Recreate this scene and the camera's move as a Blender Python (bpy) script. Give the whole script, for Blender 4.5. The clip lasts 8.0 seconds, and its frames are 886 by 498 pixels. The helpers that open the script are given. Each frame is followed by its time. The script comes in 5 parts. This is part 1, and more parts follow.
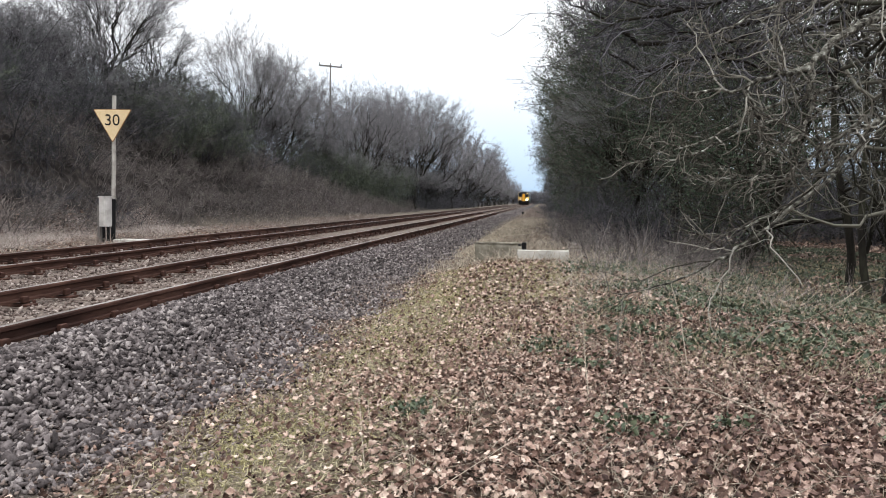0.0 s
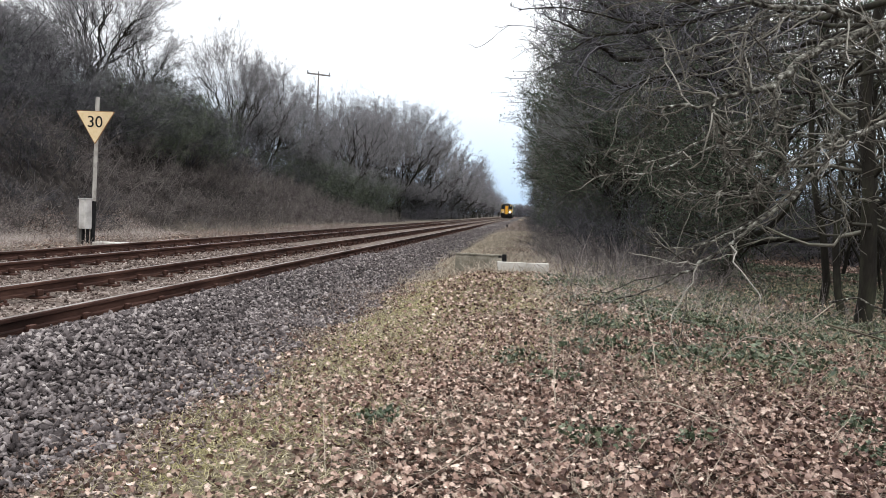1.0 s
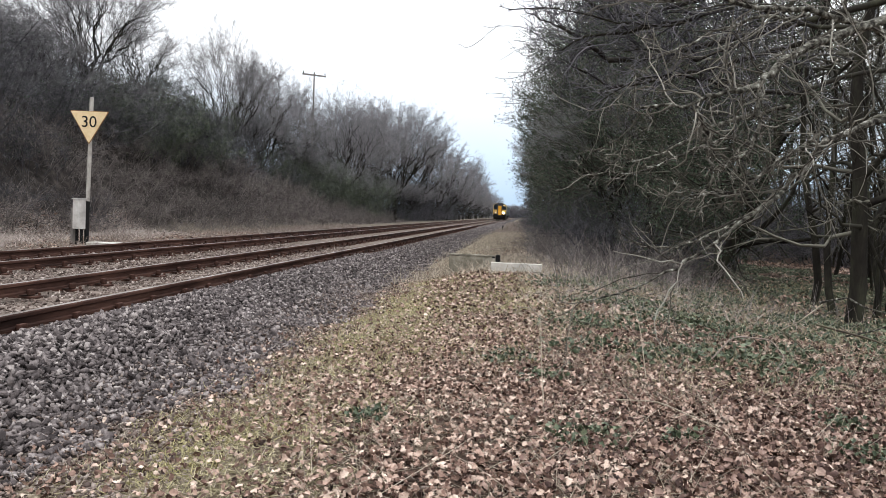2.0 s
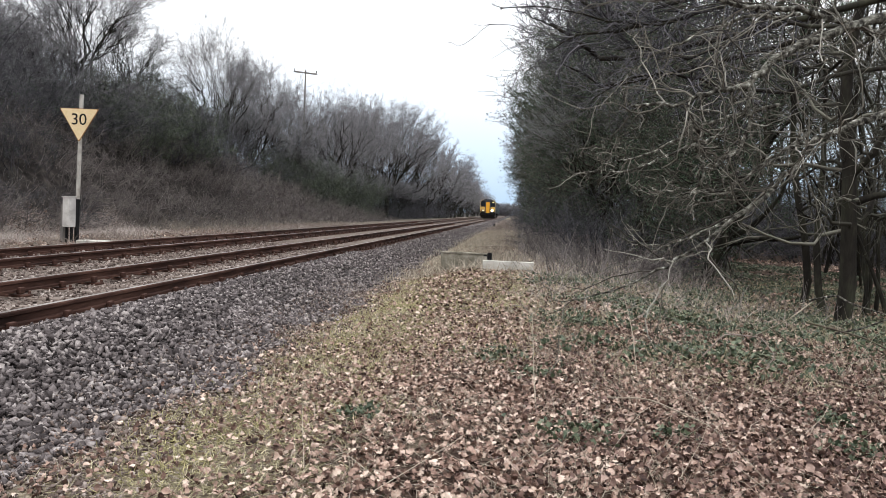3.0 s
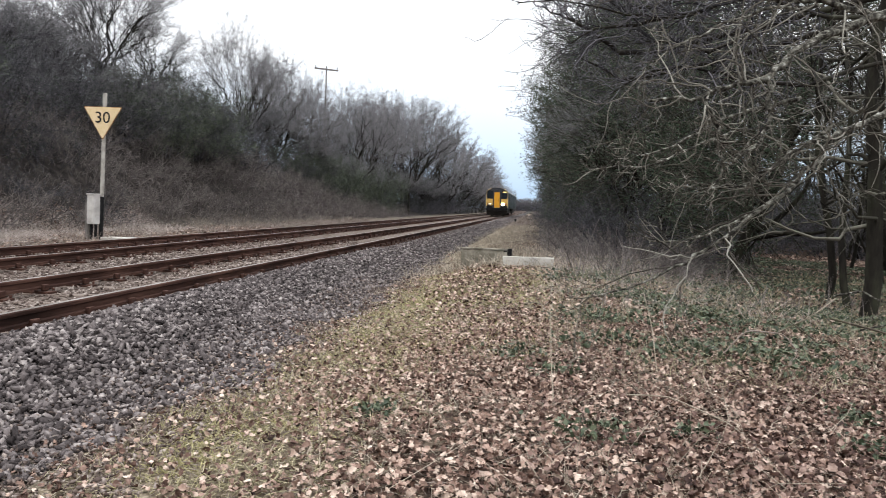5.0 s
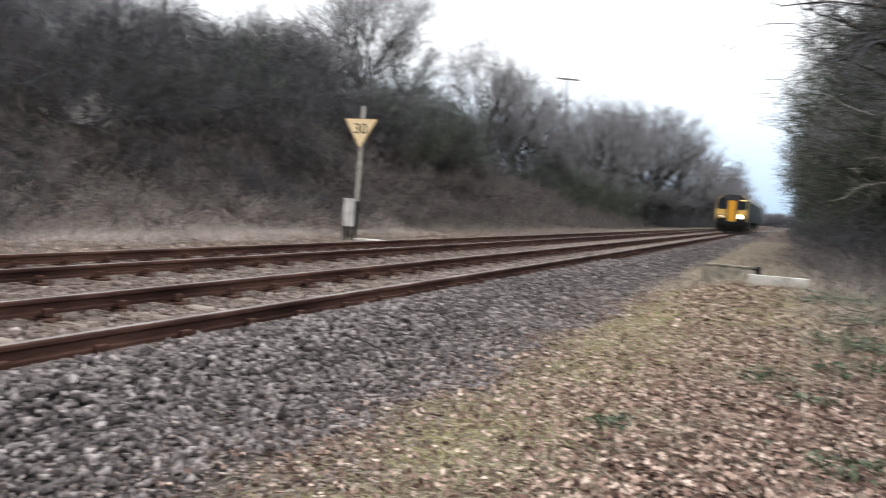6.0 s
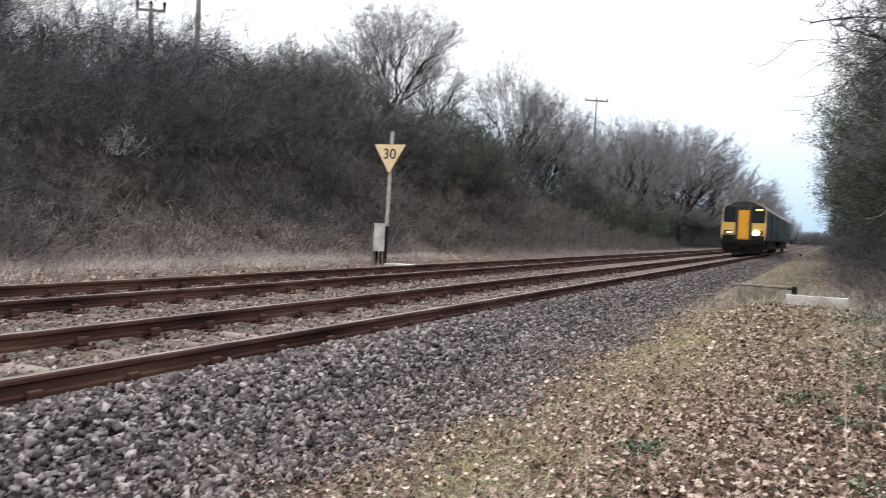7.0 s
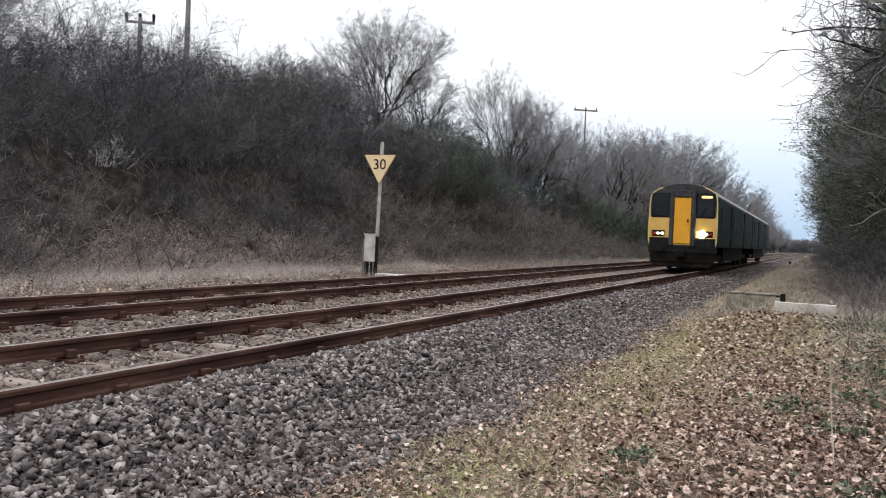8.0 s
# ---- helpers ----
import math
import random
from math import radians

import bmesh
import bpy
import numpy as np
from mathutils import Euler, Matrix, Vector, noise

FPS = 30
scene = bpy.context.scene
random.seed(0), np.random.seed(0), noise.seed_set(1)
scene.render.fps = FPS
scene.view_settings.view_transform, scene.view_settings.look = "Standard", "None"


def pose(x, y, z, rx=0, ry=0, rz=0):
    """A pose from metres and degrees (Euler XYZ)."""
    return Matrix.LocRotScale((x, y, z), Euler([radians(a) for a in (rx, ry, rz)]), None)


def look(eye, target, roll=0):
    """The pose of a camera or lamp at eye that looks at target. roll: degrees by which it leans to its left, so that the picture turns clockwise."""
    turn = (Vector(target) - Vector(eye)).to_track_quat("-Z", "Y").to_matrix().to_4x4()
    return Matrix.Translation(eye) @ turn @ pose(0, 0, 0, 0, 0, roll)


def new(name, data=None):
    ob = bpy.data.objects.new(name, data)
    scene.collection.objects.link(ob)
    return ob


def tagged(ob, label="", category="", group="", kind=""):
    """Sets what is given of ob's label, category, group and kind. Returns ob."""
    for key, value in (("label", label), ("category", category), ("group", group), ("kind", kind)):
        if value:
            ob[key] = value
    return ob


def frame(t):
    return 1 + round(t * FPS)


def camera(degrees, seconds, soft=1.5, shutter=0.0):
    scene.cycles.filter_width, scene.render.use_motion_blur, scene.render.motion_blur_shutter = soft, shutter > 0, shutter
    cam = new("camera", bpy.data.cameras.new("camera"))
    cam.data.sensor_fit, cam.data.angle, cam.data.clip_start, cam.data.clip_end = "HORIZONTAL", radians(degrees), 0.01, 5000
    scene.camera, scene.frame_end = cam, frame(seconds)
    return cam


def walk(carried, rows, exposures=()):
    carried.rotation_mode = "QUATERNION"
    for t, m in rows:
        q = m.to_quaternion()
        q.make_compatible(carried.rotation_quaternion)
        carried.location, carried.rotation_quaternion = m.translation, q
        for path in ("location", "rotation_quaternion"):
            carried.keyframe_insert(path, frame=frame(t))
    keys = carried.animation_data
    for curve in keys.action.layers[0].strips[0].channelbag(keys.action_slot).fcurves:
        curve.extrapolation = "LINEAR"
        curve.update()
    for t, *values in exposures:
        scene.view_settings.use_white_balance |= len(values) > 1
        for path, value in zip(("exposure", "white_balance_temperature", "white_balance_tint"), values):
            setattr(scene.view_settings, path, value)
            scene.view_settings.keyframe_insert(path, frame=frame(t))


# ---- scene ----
cam = camera(58.9, 8.0, soft=0.85, shutter=0.6)
# seconds, eye x y z, yaw, pitch, roll; rail tops are at z = 0 and the line runs along y
ROWS = [
    (0.0, 0.000, 0.000, 1.028, 7.17, -3.55, -0.80),
    (0.5, 0.016, -0.004, 1.018, 6.29, -2.77, -1.34),
    (1.0, 0.086, 0.002, 1.014, 6.13, -2.71, -2.22),
    (1.5, 0.136, -0.003, 1.004, 6.06, -2.62, -2.30),
    (3.0, 0.133, -0.017, 1.005, 5.23, -2.74, -2.32),
    (3.5, 0.145, -0.006, 0.995, 5.44, -2.99, -2.55),
    (4.0, 0.162, 0.005, 1.009, 5.52, -3.10, -1.96),
    (5.3, 0.158, 0.006, 1.012, 8.21, -3.15, -2.30),
    (5.5, 0.149, -0.031, 0.990, 11.73, -3.24, -2.80),
    (5.7, 0.146, -0.050, 1.006, 17.05, -3.38, -3.14),
    (5.9, 0.138, -0.068, 1.019, 21.86, -3.47, -3.55),
    (6.0, 0.133, -0.067, 1.017, 23.84, -3.29, -3.58),
    (6.2, 0.156, -0.089, 1.041, 26.69, -3.36, -3.48),
    (6.5, 0.144, -0.049, 1.005, 28.56, -2.97, -2.98),
    (7.0, 0.141, -0.038, 1.022, 26.05, -1.69, -2.70),
    (7.5, 0.153, -0.030, 1.019, 24.44, -1.16, -2.96),
    (8.0, 0.167, -0.052, 1.021, 25.39, -0.93, -2.32),
]
walk(cam, [(t, pose(x, y, z, 90 + pitch, roll, yaw)) for t, x, y, z, yaw, pitch, roll in ROWS],
     exposures=[(0.0, 0.19), (4.5, 0.18), (6.4, 0.27), (7.3, 0.13), (8.0, 0.0)])

# ---- light ----
SUN_EL, SUN_ROT = 38.0, 150.0
world = bpy.data.worlds.new("overcast")
scene.world = world
world.use_nodes = True
wt = world.node_tree
wt.nodes.clear()
w_out = wt.nodes.new("ShaderNodeOutputWorld")
w_bg = wt.nodes.new("ShaderNodeBackground")
w_sky = wt.nodes.new("ShaderNodeTexSky")
w_sky.sky_type = "NISHITA"
w_sky.sun_disc = False
w_sky.sun_elevation, w_sky.sun_rotation = radians(SUN_EL), radians(SUN_ROT)
w_sky.dust_density, w_sky.air_density = 4.0, 1.0
w_mix = wt.nodes.new("ShaderNodeMixRGB")
w_mix.inputs[0].default_value = 0.86
# cloud layer: white overhead, a little blue low down
w_co = wt.nodes.new("ShaderNodeTexCoord")
w_sep = wt.nodes.new("ShaderNodeSeparateXYZ")
w_ramp = wt.nodes.new("ShaderNodeValToRGB")
for k, (pos, col) in enumerate(((0.0, (5.2, 7.1, 9.4)), (0.07, (7.4, 9.0, 10.9)), (0.18, (11.4, 11.6, 11.9)), (0.45, (12.9, 13.2, 13.7)), (0.8, (23.4, 24.0, 25.0)))):
    if k > 1:
        w_ramp.color_ramp.elements.new(pos)
    w_ramp.color_ramp.elements[k].position, w_ramp.color_ramp.elements[k].color = pos, (*col, 1)
wt.links.new(w_co.outputs["Generated"], w_sep.inputs[0])
wt.links.new(w_sep.outputs["Z"], w_ramp.inputs[0])
wt.links.new(w_sky.outputs[0], w_mix.inputs[1])
wt.links.new(w_ramp.outputs[0], w_mix.inputs[2])
wt.links.new(w_mix.outputs[0], w_bg.inputs[0])
w_bg.inputs[1].default_value = 0.105
wt.links.new(w_bg.outputs[0], w_out.inputs[0])
sun = new("sun", bpy.data.lights.new("sun", "SUN"))
sun.data.energy, sun.data.angle, sun.data.color = 0.9, radians(18), (1.0, 0.97, 0.93)
sun.matrix_world = look((0, 0, 50), (14, 36, 0))
scene.view_settings.exposure = 0.0

# ---- materials ----


def material(name, colors, scale=8.0, rough=0.85, metal=0.0, bump=0.3, detail=6.0, island=0.0, fine=None, spec=0.12, obj_random=0.0, axis=None, glow=0.0):
    """Noise between colours at two scales, with relief; island and obj_random vary loose pieces."""
    m = bpy.data.materials.new(name)
    m.use_nodes = True
    nt = m.node_tree
    b = nt.nodes["Principled BSDF"]
    b.inputs["Roughness"].default_value, b.inputs["Metallic"].default_value = rough, metal
    b.inputs["Specular IOR Level"].default_value = spec
    geo = nt.nodes.new("ShaderNodeNewGeometry")
    co = nt.nodes.new("ShaderNodeTexCoord")
    mp = nt.nodes.new("ShaderNodeMapping")
    if axis:
        mp.inputs["Scale"].default_value = axis
    nt.links.new(co.outputs["Object"], mp.inputs[0])
    n1 = nt.nodes.new("ShaderNodeTexNoise")
    n1.inputs["Scale"].default_value, n1.inputs["Detail"].default_value = scale, detail
    n2 = nt.nodes.new("ShaderNodeTexNoise")
    n2.inputs["Scale"].default_value, n2.inputs["Detail"].default_value = fine or scale * 7, 4
    nt.links.new(mp.outputs[0], n1.inputs["Vector"])
    nt.links.new(mp.outputs[0], n2.inputs["Vector"])
    add = nt.nodes.new("ShaderNodeMath")
    add.operation = "MULTIPLY_ADD"
    add.inputs[1].default_value = 0.45
    nt.links.new(n2.outputs["Fac"], add.inputs[0])
    sub = nt.nodes.new("ShaderNodeMath")
    sub.operation = "MULTIPLY_ADD"
    sub.inputs[1].default_value, sub.inputs[2].default_value = 1.5, -0.47
    nt.links.new(n1.outputs["Fac"], sub.inputs[0])
    nt.links.new(sub.outputs[0], add.inputs[2])
    val = add.outputs[0]
    for amount, socket in ((island, geo.outputs["Random Per Island"]), (obj_random, None)):
        if amount:
            if socket is None:
                socket = nt.nodes.new("ShaderNodeObjectInfo").outputs["Random"]
            mx = nt.nodes.new("ShaderNodeMix")
            mx.inputs[0].default_value = amount
            nt.links.new(val, mx.inputs[2])
            nt.links.new(socket, mx.inputs[3])
            val = mx.outputs[0]
    ramp = nt.nodes.new("ShaderNodeValToRGB")
    el = ramp.color_ramp.elements
    while len(el) < len(colors):
        el.new(0.5)
    for i, c in enumerate(colors):
        el[i].position, el[i].color = 0.12 + 0.76 * i / max(1, len(colors) - 1), (*c, 1)
    nt.links.new(val, ramp.inputs[0])
    nt.links.new(ramp.outputs[0], b.inputs["Base Color"])
    if bump:
        bp = nt.nodes.new("ShaderNodeBump")
        bp.inputs["Strength"].default_value, bp.inputs["Distance"].default_value = bump, 0.02
        nt.links.new(val, bp.inputs["Height"])
        nt.links.new(bp.outputs[0], b.inputs["Normal"])
    if glow:
        nt.links.new(ramp.outputs[0], b.inputs["Emission Color"])
        b.inputs["Emission Strength"].default_value = glow
    return m


BARK = material("bark", [(0.035, 0.028, 0.022), (0.10, 0.085, 0.065), (0.12, 0.125, 0.075)], 5, bump=0.6, axis=(1, 1, 0.3))
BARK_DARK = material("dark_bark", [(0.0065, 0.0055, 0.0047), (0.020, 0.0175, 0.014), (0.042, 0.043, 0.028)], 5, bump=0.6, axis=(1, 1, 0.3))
# Pale lichen; the wide ramp also paints in lit tops and dark undersides.
BARK_PALE = material("lichen_lit_bark", [(0.010, 0.009, 0.0075), (0.026, 0.023, 0.019), (0.15, 0.145, 0.122), (0.52, 0.52, 0.47)], 30, bump=0.8, fine=110)
# Grey twigs, with the bluish haze over the bank trees mixed into their colour.
TWIG = material("twig", [(0.085, 0.081, 0.086), (0.19, 0.183, 0.19), (0.34, 0.33, 0.338)], 2, bump=0, island=0.5)
TWIG_PALE = material("pale_twig", [(0.038, 0.034, 0.028), (0.105, 0.096, 0.080), (0.36, 0.345, 0.30)], 2, bump=0, island=0.55)
SCRUB = material("dark_scrub_twig", [(0.021, 0.0202, 0.0228), (0.064, 0.0615, 0.069), (0.19, 0.184, 0.202)], 2, bump=0, island=0.6)
DEAD_WOOD = material("bleached_dead_wood", [(0.34, 0.33, 0.31), (0.55, 0.53, 0.50), (0.74, 0.72, 0.69)], 2, bump=0, island=0.5)
DEAD_STEM = material("dead_stem", [(0.095, 0.074, 0.064), (0.23, 0.187, 0.163), (0.42, 0.365, 0.325)], 2, bump=0, island=0.65)
WOOD_TWIG = material("mossy_wood_twig", [(0.017, 0.016, 0.0125), (0.056, 0.053, 0.042), (0.17, 0.163, 0.135)], 2, bump=0, island=0.6)
BRAMBLE = material("bramble_stem", [(0.058, 0.049, 0.047), (0.150, 0.130, 0.124), (0.33, 0.298, 0.284)], 2, bump=0, island=0.6)
EVERGREEN = material("evergreen_leaf", [(0.012, 0.023, 0.012), (0.036, 0.061, 0.034), (0.085, 0.118, 0.070)], 1.0, rough=0.55, bump=0, island=0.7, spec=0.3)
IVY = material("ivy_leaf", [(0.021, 0.034, 0.018), (0.062, 0.083, 0.047), (0.16, 0.185, 0.115)], 1.0, rough=0.5, bump=0, island=0.7, spec=0.35)
STRAW = material("dead_grass", [(0.14, 0.116, 0.088), (0.34, 0.292, 0.23), (0.62, 0.55, 0.455)], 0.7, bump=0, island=0.6)
PALE_STALK = material("pale_dead_stalk", [(0.20, 0.162, 0.145), (0.46, 0.395, 0.36), (0.72, 0.65, 0.60)], 0.7, bump=0, island=0.6)
MOSS = material("green_moss", [(0.13, 0.119, 0.060), (0.33, 0.300, 0.152), (0.56, 0.508, 0.28)], 0.9, bump=0, island=0.6)
GRASS = material("moss_grass", [(0.145, 0.131, 0.080), (0.36, 0.322, 0.205), (0.63, 0.565, 0.40)], 0.9, bump=0, island=0.6)
LEAF_C = [(0.010, 0.0062, 0.0053), (0.150, 0.092, 0.073), (0.385, 0.268, 0.215), (0.70, 0.575, 0.485)]
LEAF = material("oak_leaf_litter", LEAF_C, 38, rough=0.75, bump=0.5, island=0.66, fine=120)
# A darker, redder mix of the same litter, laid in clumps.
LEAF_DARK = material("dark_leaf_litter", [(0.016, 0.010, 0.009), (0.085, 0.050, 0.042), (0.21, 0.138, 0.114), (0.42, 0.31, 0.26)], 38, rough=0.6, bump=0.4, island=0.62, fine=120)
LEAF_PART = material("fallen_leaf", LEAF_C, 38, rough=0.75, bump=0.4, obj_random=0.6, fine=120)
STONE_C = [(0.015, 0.0123, 0.0124), (0.068, 0.0575, 0.057), (0.175, 0.151, 0.148), (0.46, 0.415, 0.395)]
STONE = material("ballast_stone", STONE_C, 16, rough=0.9, bump=0.5, island=0.5)
STONE_PART = material("granite_stone", STONE_C, 16, rough=0.9, bump=0.5, obj_random=0.5)
STONE_BROWN = material("dusty_stone", [(0.042, 0.030, 0.026), (0.120, 0.090, 0.079), (0.215, 0.172, 0.152), (0.46, 0.40, 0.362)], 14, rough=0.9, bump=0.4, island=0.62)
RUST = material("rusty_rail", [(0.020, 0.0105, 0.0085), (0.060, 0.030, 0.023), (0.135, 0.072, 0.054)], 6, rough=0.7, metal=0.1, bump=0.3, axis=(1, 0.15, 1))
RAIL_TOP = material("worn_rail_head", [(0.09, 0.068, 0.058), (0.22, 0.19, 0.172), (0.40, 0.37, 0.35)], 9, rough=0.5, metal=0.45, bump=0.05, axis=(1, 0.1, 1))
SLEEPER = material("weathered_sleeper", [(0.065, 0.047, 0.038), (0.155, 0.122, 0.103), (0.27, 0.226, 0.197)], 5, bump=0.5, axis=(0.25, 1, 1), obj_random=0.25)
CONCRETE_OLD = material("mossy_concrete", [(0.10, 0.09, 0.07), (0.21, 0.193, 0.155), (0.36, 0.335, 0.28)], 6, bump=0.4)
CONCRETE = material("old_concrete", [(0.28, 0.26, 0.23), (0.47, 0.45, 0.41), (0.62, 0.60, 0.56)], 4, bump=0.3)
POST_GREY = material("galvanised_post", [(0.22, 0.20, 0.18), (0.38, 0.36, 0.33), (0.48, 0.46, 0.42)], 5, rough=0.6, bump=0.1)
BOX_GREY = material("faded_box", [(0.34, 0.32, 0.30), (0.50, 0.48, 0.46), (0.62, 0.60, 0.58)], 5, rough=0.6, bump=0.1)
SIGN_YELLOW = material("sign_yellow", [(0.58, 0.43, 0.23), (0.69, 0.54, 0.33), (0.76, 0.61, 0.41)], 3, rough=0.5, bump=0)
SIGN_EDGE = material("sign_edge", [(0.20, 0.10, 0.04), (0.30, 0.16, 0.07), (0.38, 0.22, 0.10)], 6, rough=0.6, bump=0)
BLACK = material("black_paint", [(0.004, 0.004, 0.0045), (0.009, 0.009, 0.010), (0.02, 0.02, 0.02)], 5, rough=0.55, bump=0.05, spec=0.12)
POLE_WOOD = material("pole_wood", [(0.10, 0.09, 0.085), (0.19, 0.175, 0.165), (0.27, 0.255, 0.24)], 4, bump=0.3, axis=(1, 1, 0.2))
TRAIN_YELLOW = material("cab_yellow", [(0.56, 0.26, 0.022), (0.66, 0.32, 0.032), (0.70, 0.36, 0.05)], 2, rough=0.4, bump=0)
TRAIN_FRONT = material("faded_front_yellow", [(0.47, 0.29, 0.07), (0.57, 0.36, 0.10), (0.62, 0.41, 0.13)], 2, rough=0.45, bump=0)
TRAIN_CREAM = material("pale_edge_paint", [(0.55, 0.38, 0.14), (0.66, 0.49, 0.22), (0.70, 0.56, 0.30)], 3, rough=0.4, bump=0)
TRAIN_GREEN = material("dark_green_paint", [(0.0035, 0.013, 0.011), (0.006, 0.021, 0.0175), (0.012, 0.032, 0.027)], 1.5, rough=0.5, bump=0, spec=0.1)
TRAIN_GREY = material("dark_grey_rubber", [(0.022, 0.023, 0.026), (0.04, 0.041, 0.045), (0.06, 0.06, 0.064)], 4, rough=0.65, bump=0.05)
TRAIN_ROOF = material("roof_grey", [(0.16, 0.16, 0.155), (0.28, 0.275, 0.265), (0.36, 0.35, 0.34)], 2, rough=0.6, bump=0.1)
UNDERFRAME = material("grimy_underframe", [(0.004, 0.0035, 0.003), (0.009, 0.008, 0.007), (0.02, 0.016, 0.013)], 3, rough=0.9, bump=0.2)
# Kept dull, in place of the dark trees the side glass would reflect.
GLASS_SIDE = material("dull_side_glass", [(0.010, 0.012, 0.013), (0.016, 0.019, 0.02), (0.03, 0.032, 0.033)], 1.5, rough=0.4, bump=0, spec=0.06)
GLASS_DARK = material("dark_window_glass", [(0.008, 0.010, 0.013), (0.014, 0.017, 0.02), (0.02, 0.024, 0.028)], 1, rough=0.12, bump=0, spec=0.14)
HEADLIGHT = material("headlight", [(1.0, 0.90, 0.62), (1.0, 0.92, 0.68), (1.0, 0.95, 0.76)], 1, bump=0, glow=60.0)
MARKER = material("marker_light", [(1.0, 0.86, 0.62), (1.0, 0.90, 0.70), (1.0, 0.92, 0.76)], 1, bump=0, glow=1.3)
TAIL = material("tail_lens", [(0.25, 0.01, 0.01), (0.35, 0.02, 0.015), (0.4, 0.03, 0.02)], 1, rough=0.3, bump=0)
DISPLAY = material("destination_display", [(0.9, 0.55, 0.15), (1.0, 0.68, 0.25), (1.0, 0.75, 0.3)], 1, bump=0, glow=1.2)


def ground_material():
    """Soil: leaf mould on the verge, grey grit under the ballast, brown earth on the bank."""
    m = bpy.data.materials.new("soil")
    m.use_nodes = True
    nt = m.node_tree
    b = nt.nodes["Principled BSDF"]
    b.inputs["Roughness"].default_value, b.inputs["Specular IOR Level"].default_value = 0.95, 0.15
    co = nt.nodes.new("ShaderNodeTexCoord")

    def noise_tex(scale, detail):
        n = nt.nodes.new("ShaderNodeTexNoise")
        n.inputs["Scale"].default_value, n.inputs["Detail"].default_value = scale, detail
        nt.links.new(co.outputs["Object"], n.inputs["Vector"])
        return n.outputs["Fac"]

    def ramp(src, colors):
        r = nt.nodes.new("ShaderNodeValToRGB")
        while len(r.color_ramp.elements) < len(colors):
            r.color_ramp.elements.new(0.5)
        for i, c in enumerate(colors):
            r.color_ramp.elements[i].position = 0.28 + 0.44 * i / (len(colors) - 1)
            r.color_ramp.elements[i].color = (*c, 1)
        nt.links.new(src, r.inputs[0])
        return r.outputs[0]

    def band(edge, width, wobble):
        """0 below edge, 1 above, along x."""
        s = nt.nodes.new("ShaderNodeSeparateXYZ")
        nt.links.new(co.outputs["Object"], s.inputs[0])
        a = nt.nodes.new("ShaderNodeMath")
        a.operation = "MULTIPLY_ADD"
        a.inputs[1].default_value = wobble
        nt.links.new(noise_tex(1.3, 5), a.inputs[0])
        nt.links.new(s.outputs["X"], a.inputs[2])
        r = nt.nodes.new("ShaderNodeMapRange")
        r.inputs["From Min"].default_value = edge + wobble / 2 - width
        r.inputs["From Max"].default_value = edge + wobble / 2 + width
        nt.links.new(a.outputs[0], r.inputs["Value"])
        return r.outputs[0]

    def mix(f, a, c):
        x = nt.nodes.new("ShaderNodeMixRGB")
        nt.links.new(f, x.inputs[0])
        nt.links.new(a, x.inputs[1])
        nt.links.new(c, x.inputs[2])
        return x.outputs[0]

    mould = ramp(noise_tex(30, 8), [(0.018, 0.012, 0.009), (0.06, 0.039, 0.03), (0.16, 0.112, 0.085)])
    moss = ramp(noise_tex(22, 8), [(0.045, 0.036, 0.025), (0.17, 0.137, 0.094), (0.40, 0.338, 0.25)])
    grit = ramp(noise_tex(28, 9), [(0.018, 0.016, 0.016), (0.055, 0.049, 0.048), (0.15, 0.135, 0.127)])
    dusty = ramp(noise_tex(24, 9), [(0.045, 0.034, 0.029), (0.125, 0.098, 0.083), (0.26, 0.215, 0.185)])
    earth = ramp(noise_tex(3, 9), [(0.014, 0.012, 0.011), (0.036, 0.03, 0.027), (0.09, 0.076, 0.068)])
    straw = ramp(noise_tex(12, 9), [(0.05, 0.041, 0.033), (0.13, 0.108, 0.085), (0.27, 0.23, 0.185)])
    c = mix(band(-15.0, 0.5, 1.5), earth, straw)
    c = mix(band(-10.9, 0.2, 0.5), c, dusty)
    c = mix(band(-4.1, 0.15, 0.3), c, grit)
    c = mix(band(-2.35, 0.18, 0.7), c, moss)
    c = mix(band(-1.0, 0.6, 2.2), c, mould)
    nt.links.new(c, b.inputs["Base Color"])
    bp = nt.nodes.new("ShaderNodeBump")
    bp.inputs["Strength"].default_value, bp.inputs["Distance"].default_value = 0.7, 0.04
    nt.links.new(noise_tex(34, 8), bp.inputs["Height"])
    nt.links.new(bp.outputs[0], b.inputs["Normal"])
    return m


SOIL = ground_material()

# ---- helpers for building ----
rng = np.random.default_rng(7)


def mesh_from(name, verts, faces, mats, smooth=False, face_mats=None):
    me = bpy.data.meshes.new(name)
    me.from_pydata([tuple(v) for v in verts], [], [tuple(int(i) for i in f) for f in faces])
    for m in mats if isinstance(mats, (list, tuple)) else [mats]:
        me.materials.append(m)
    if face_mats is not None:
        me.polygons.foreach_set("material_index", face_mats)
    if smooth:
        me.polygons.foreach_set("use_smooth", [True] * len(me.polygons))
    me.update()
    return me


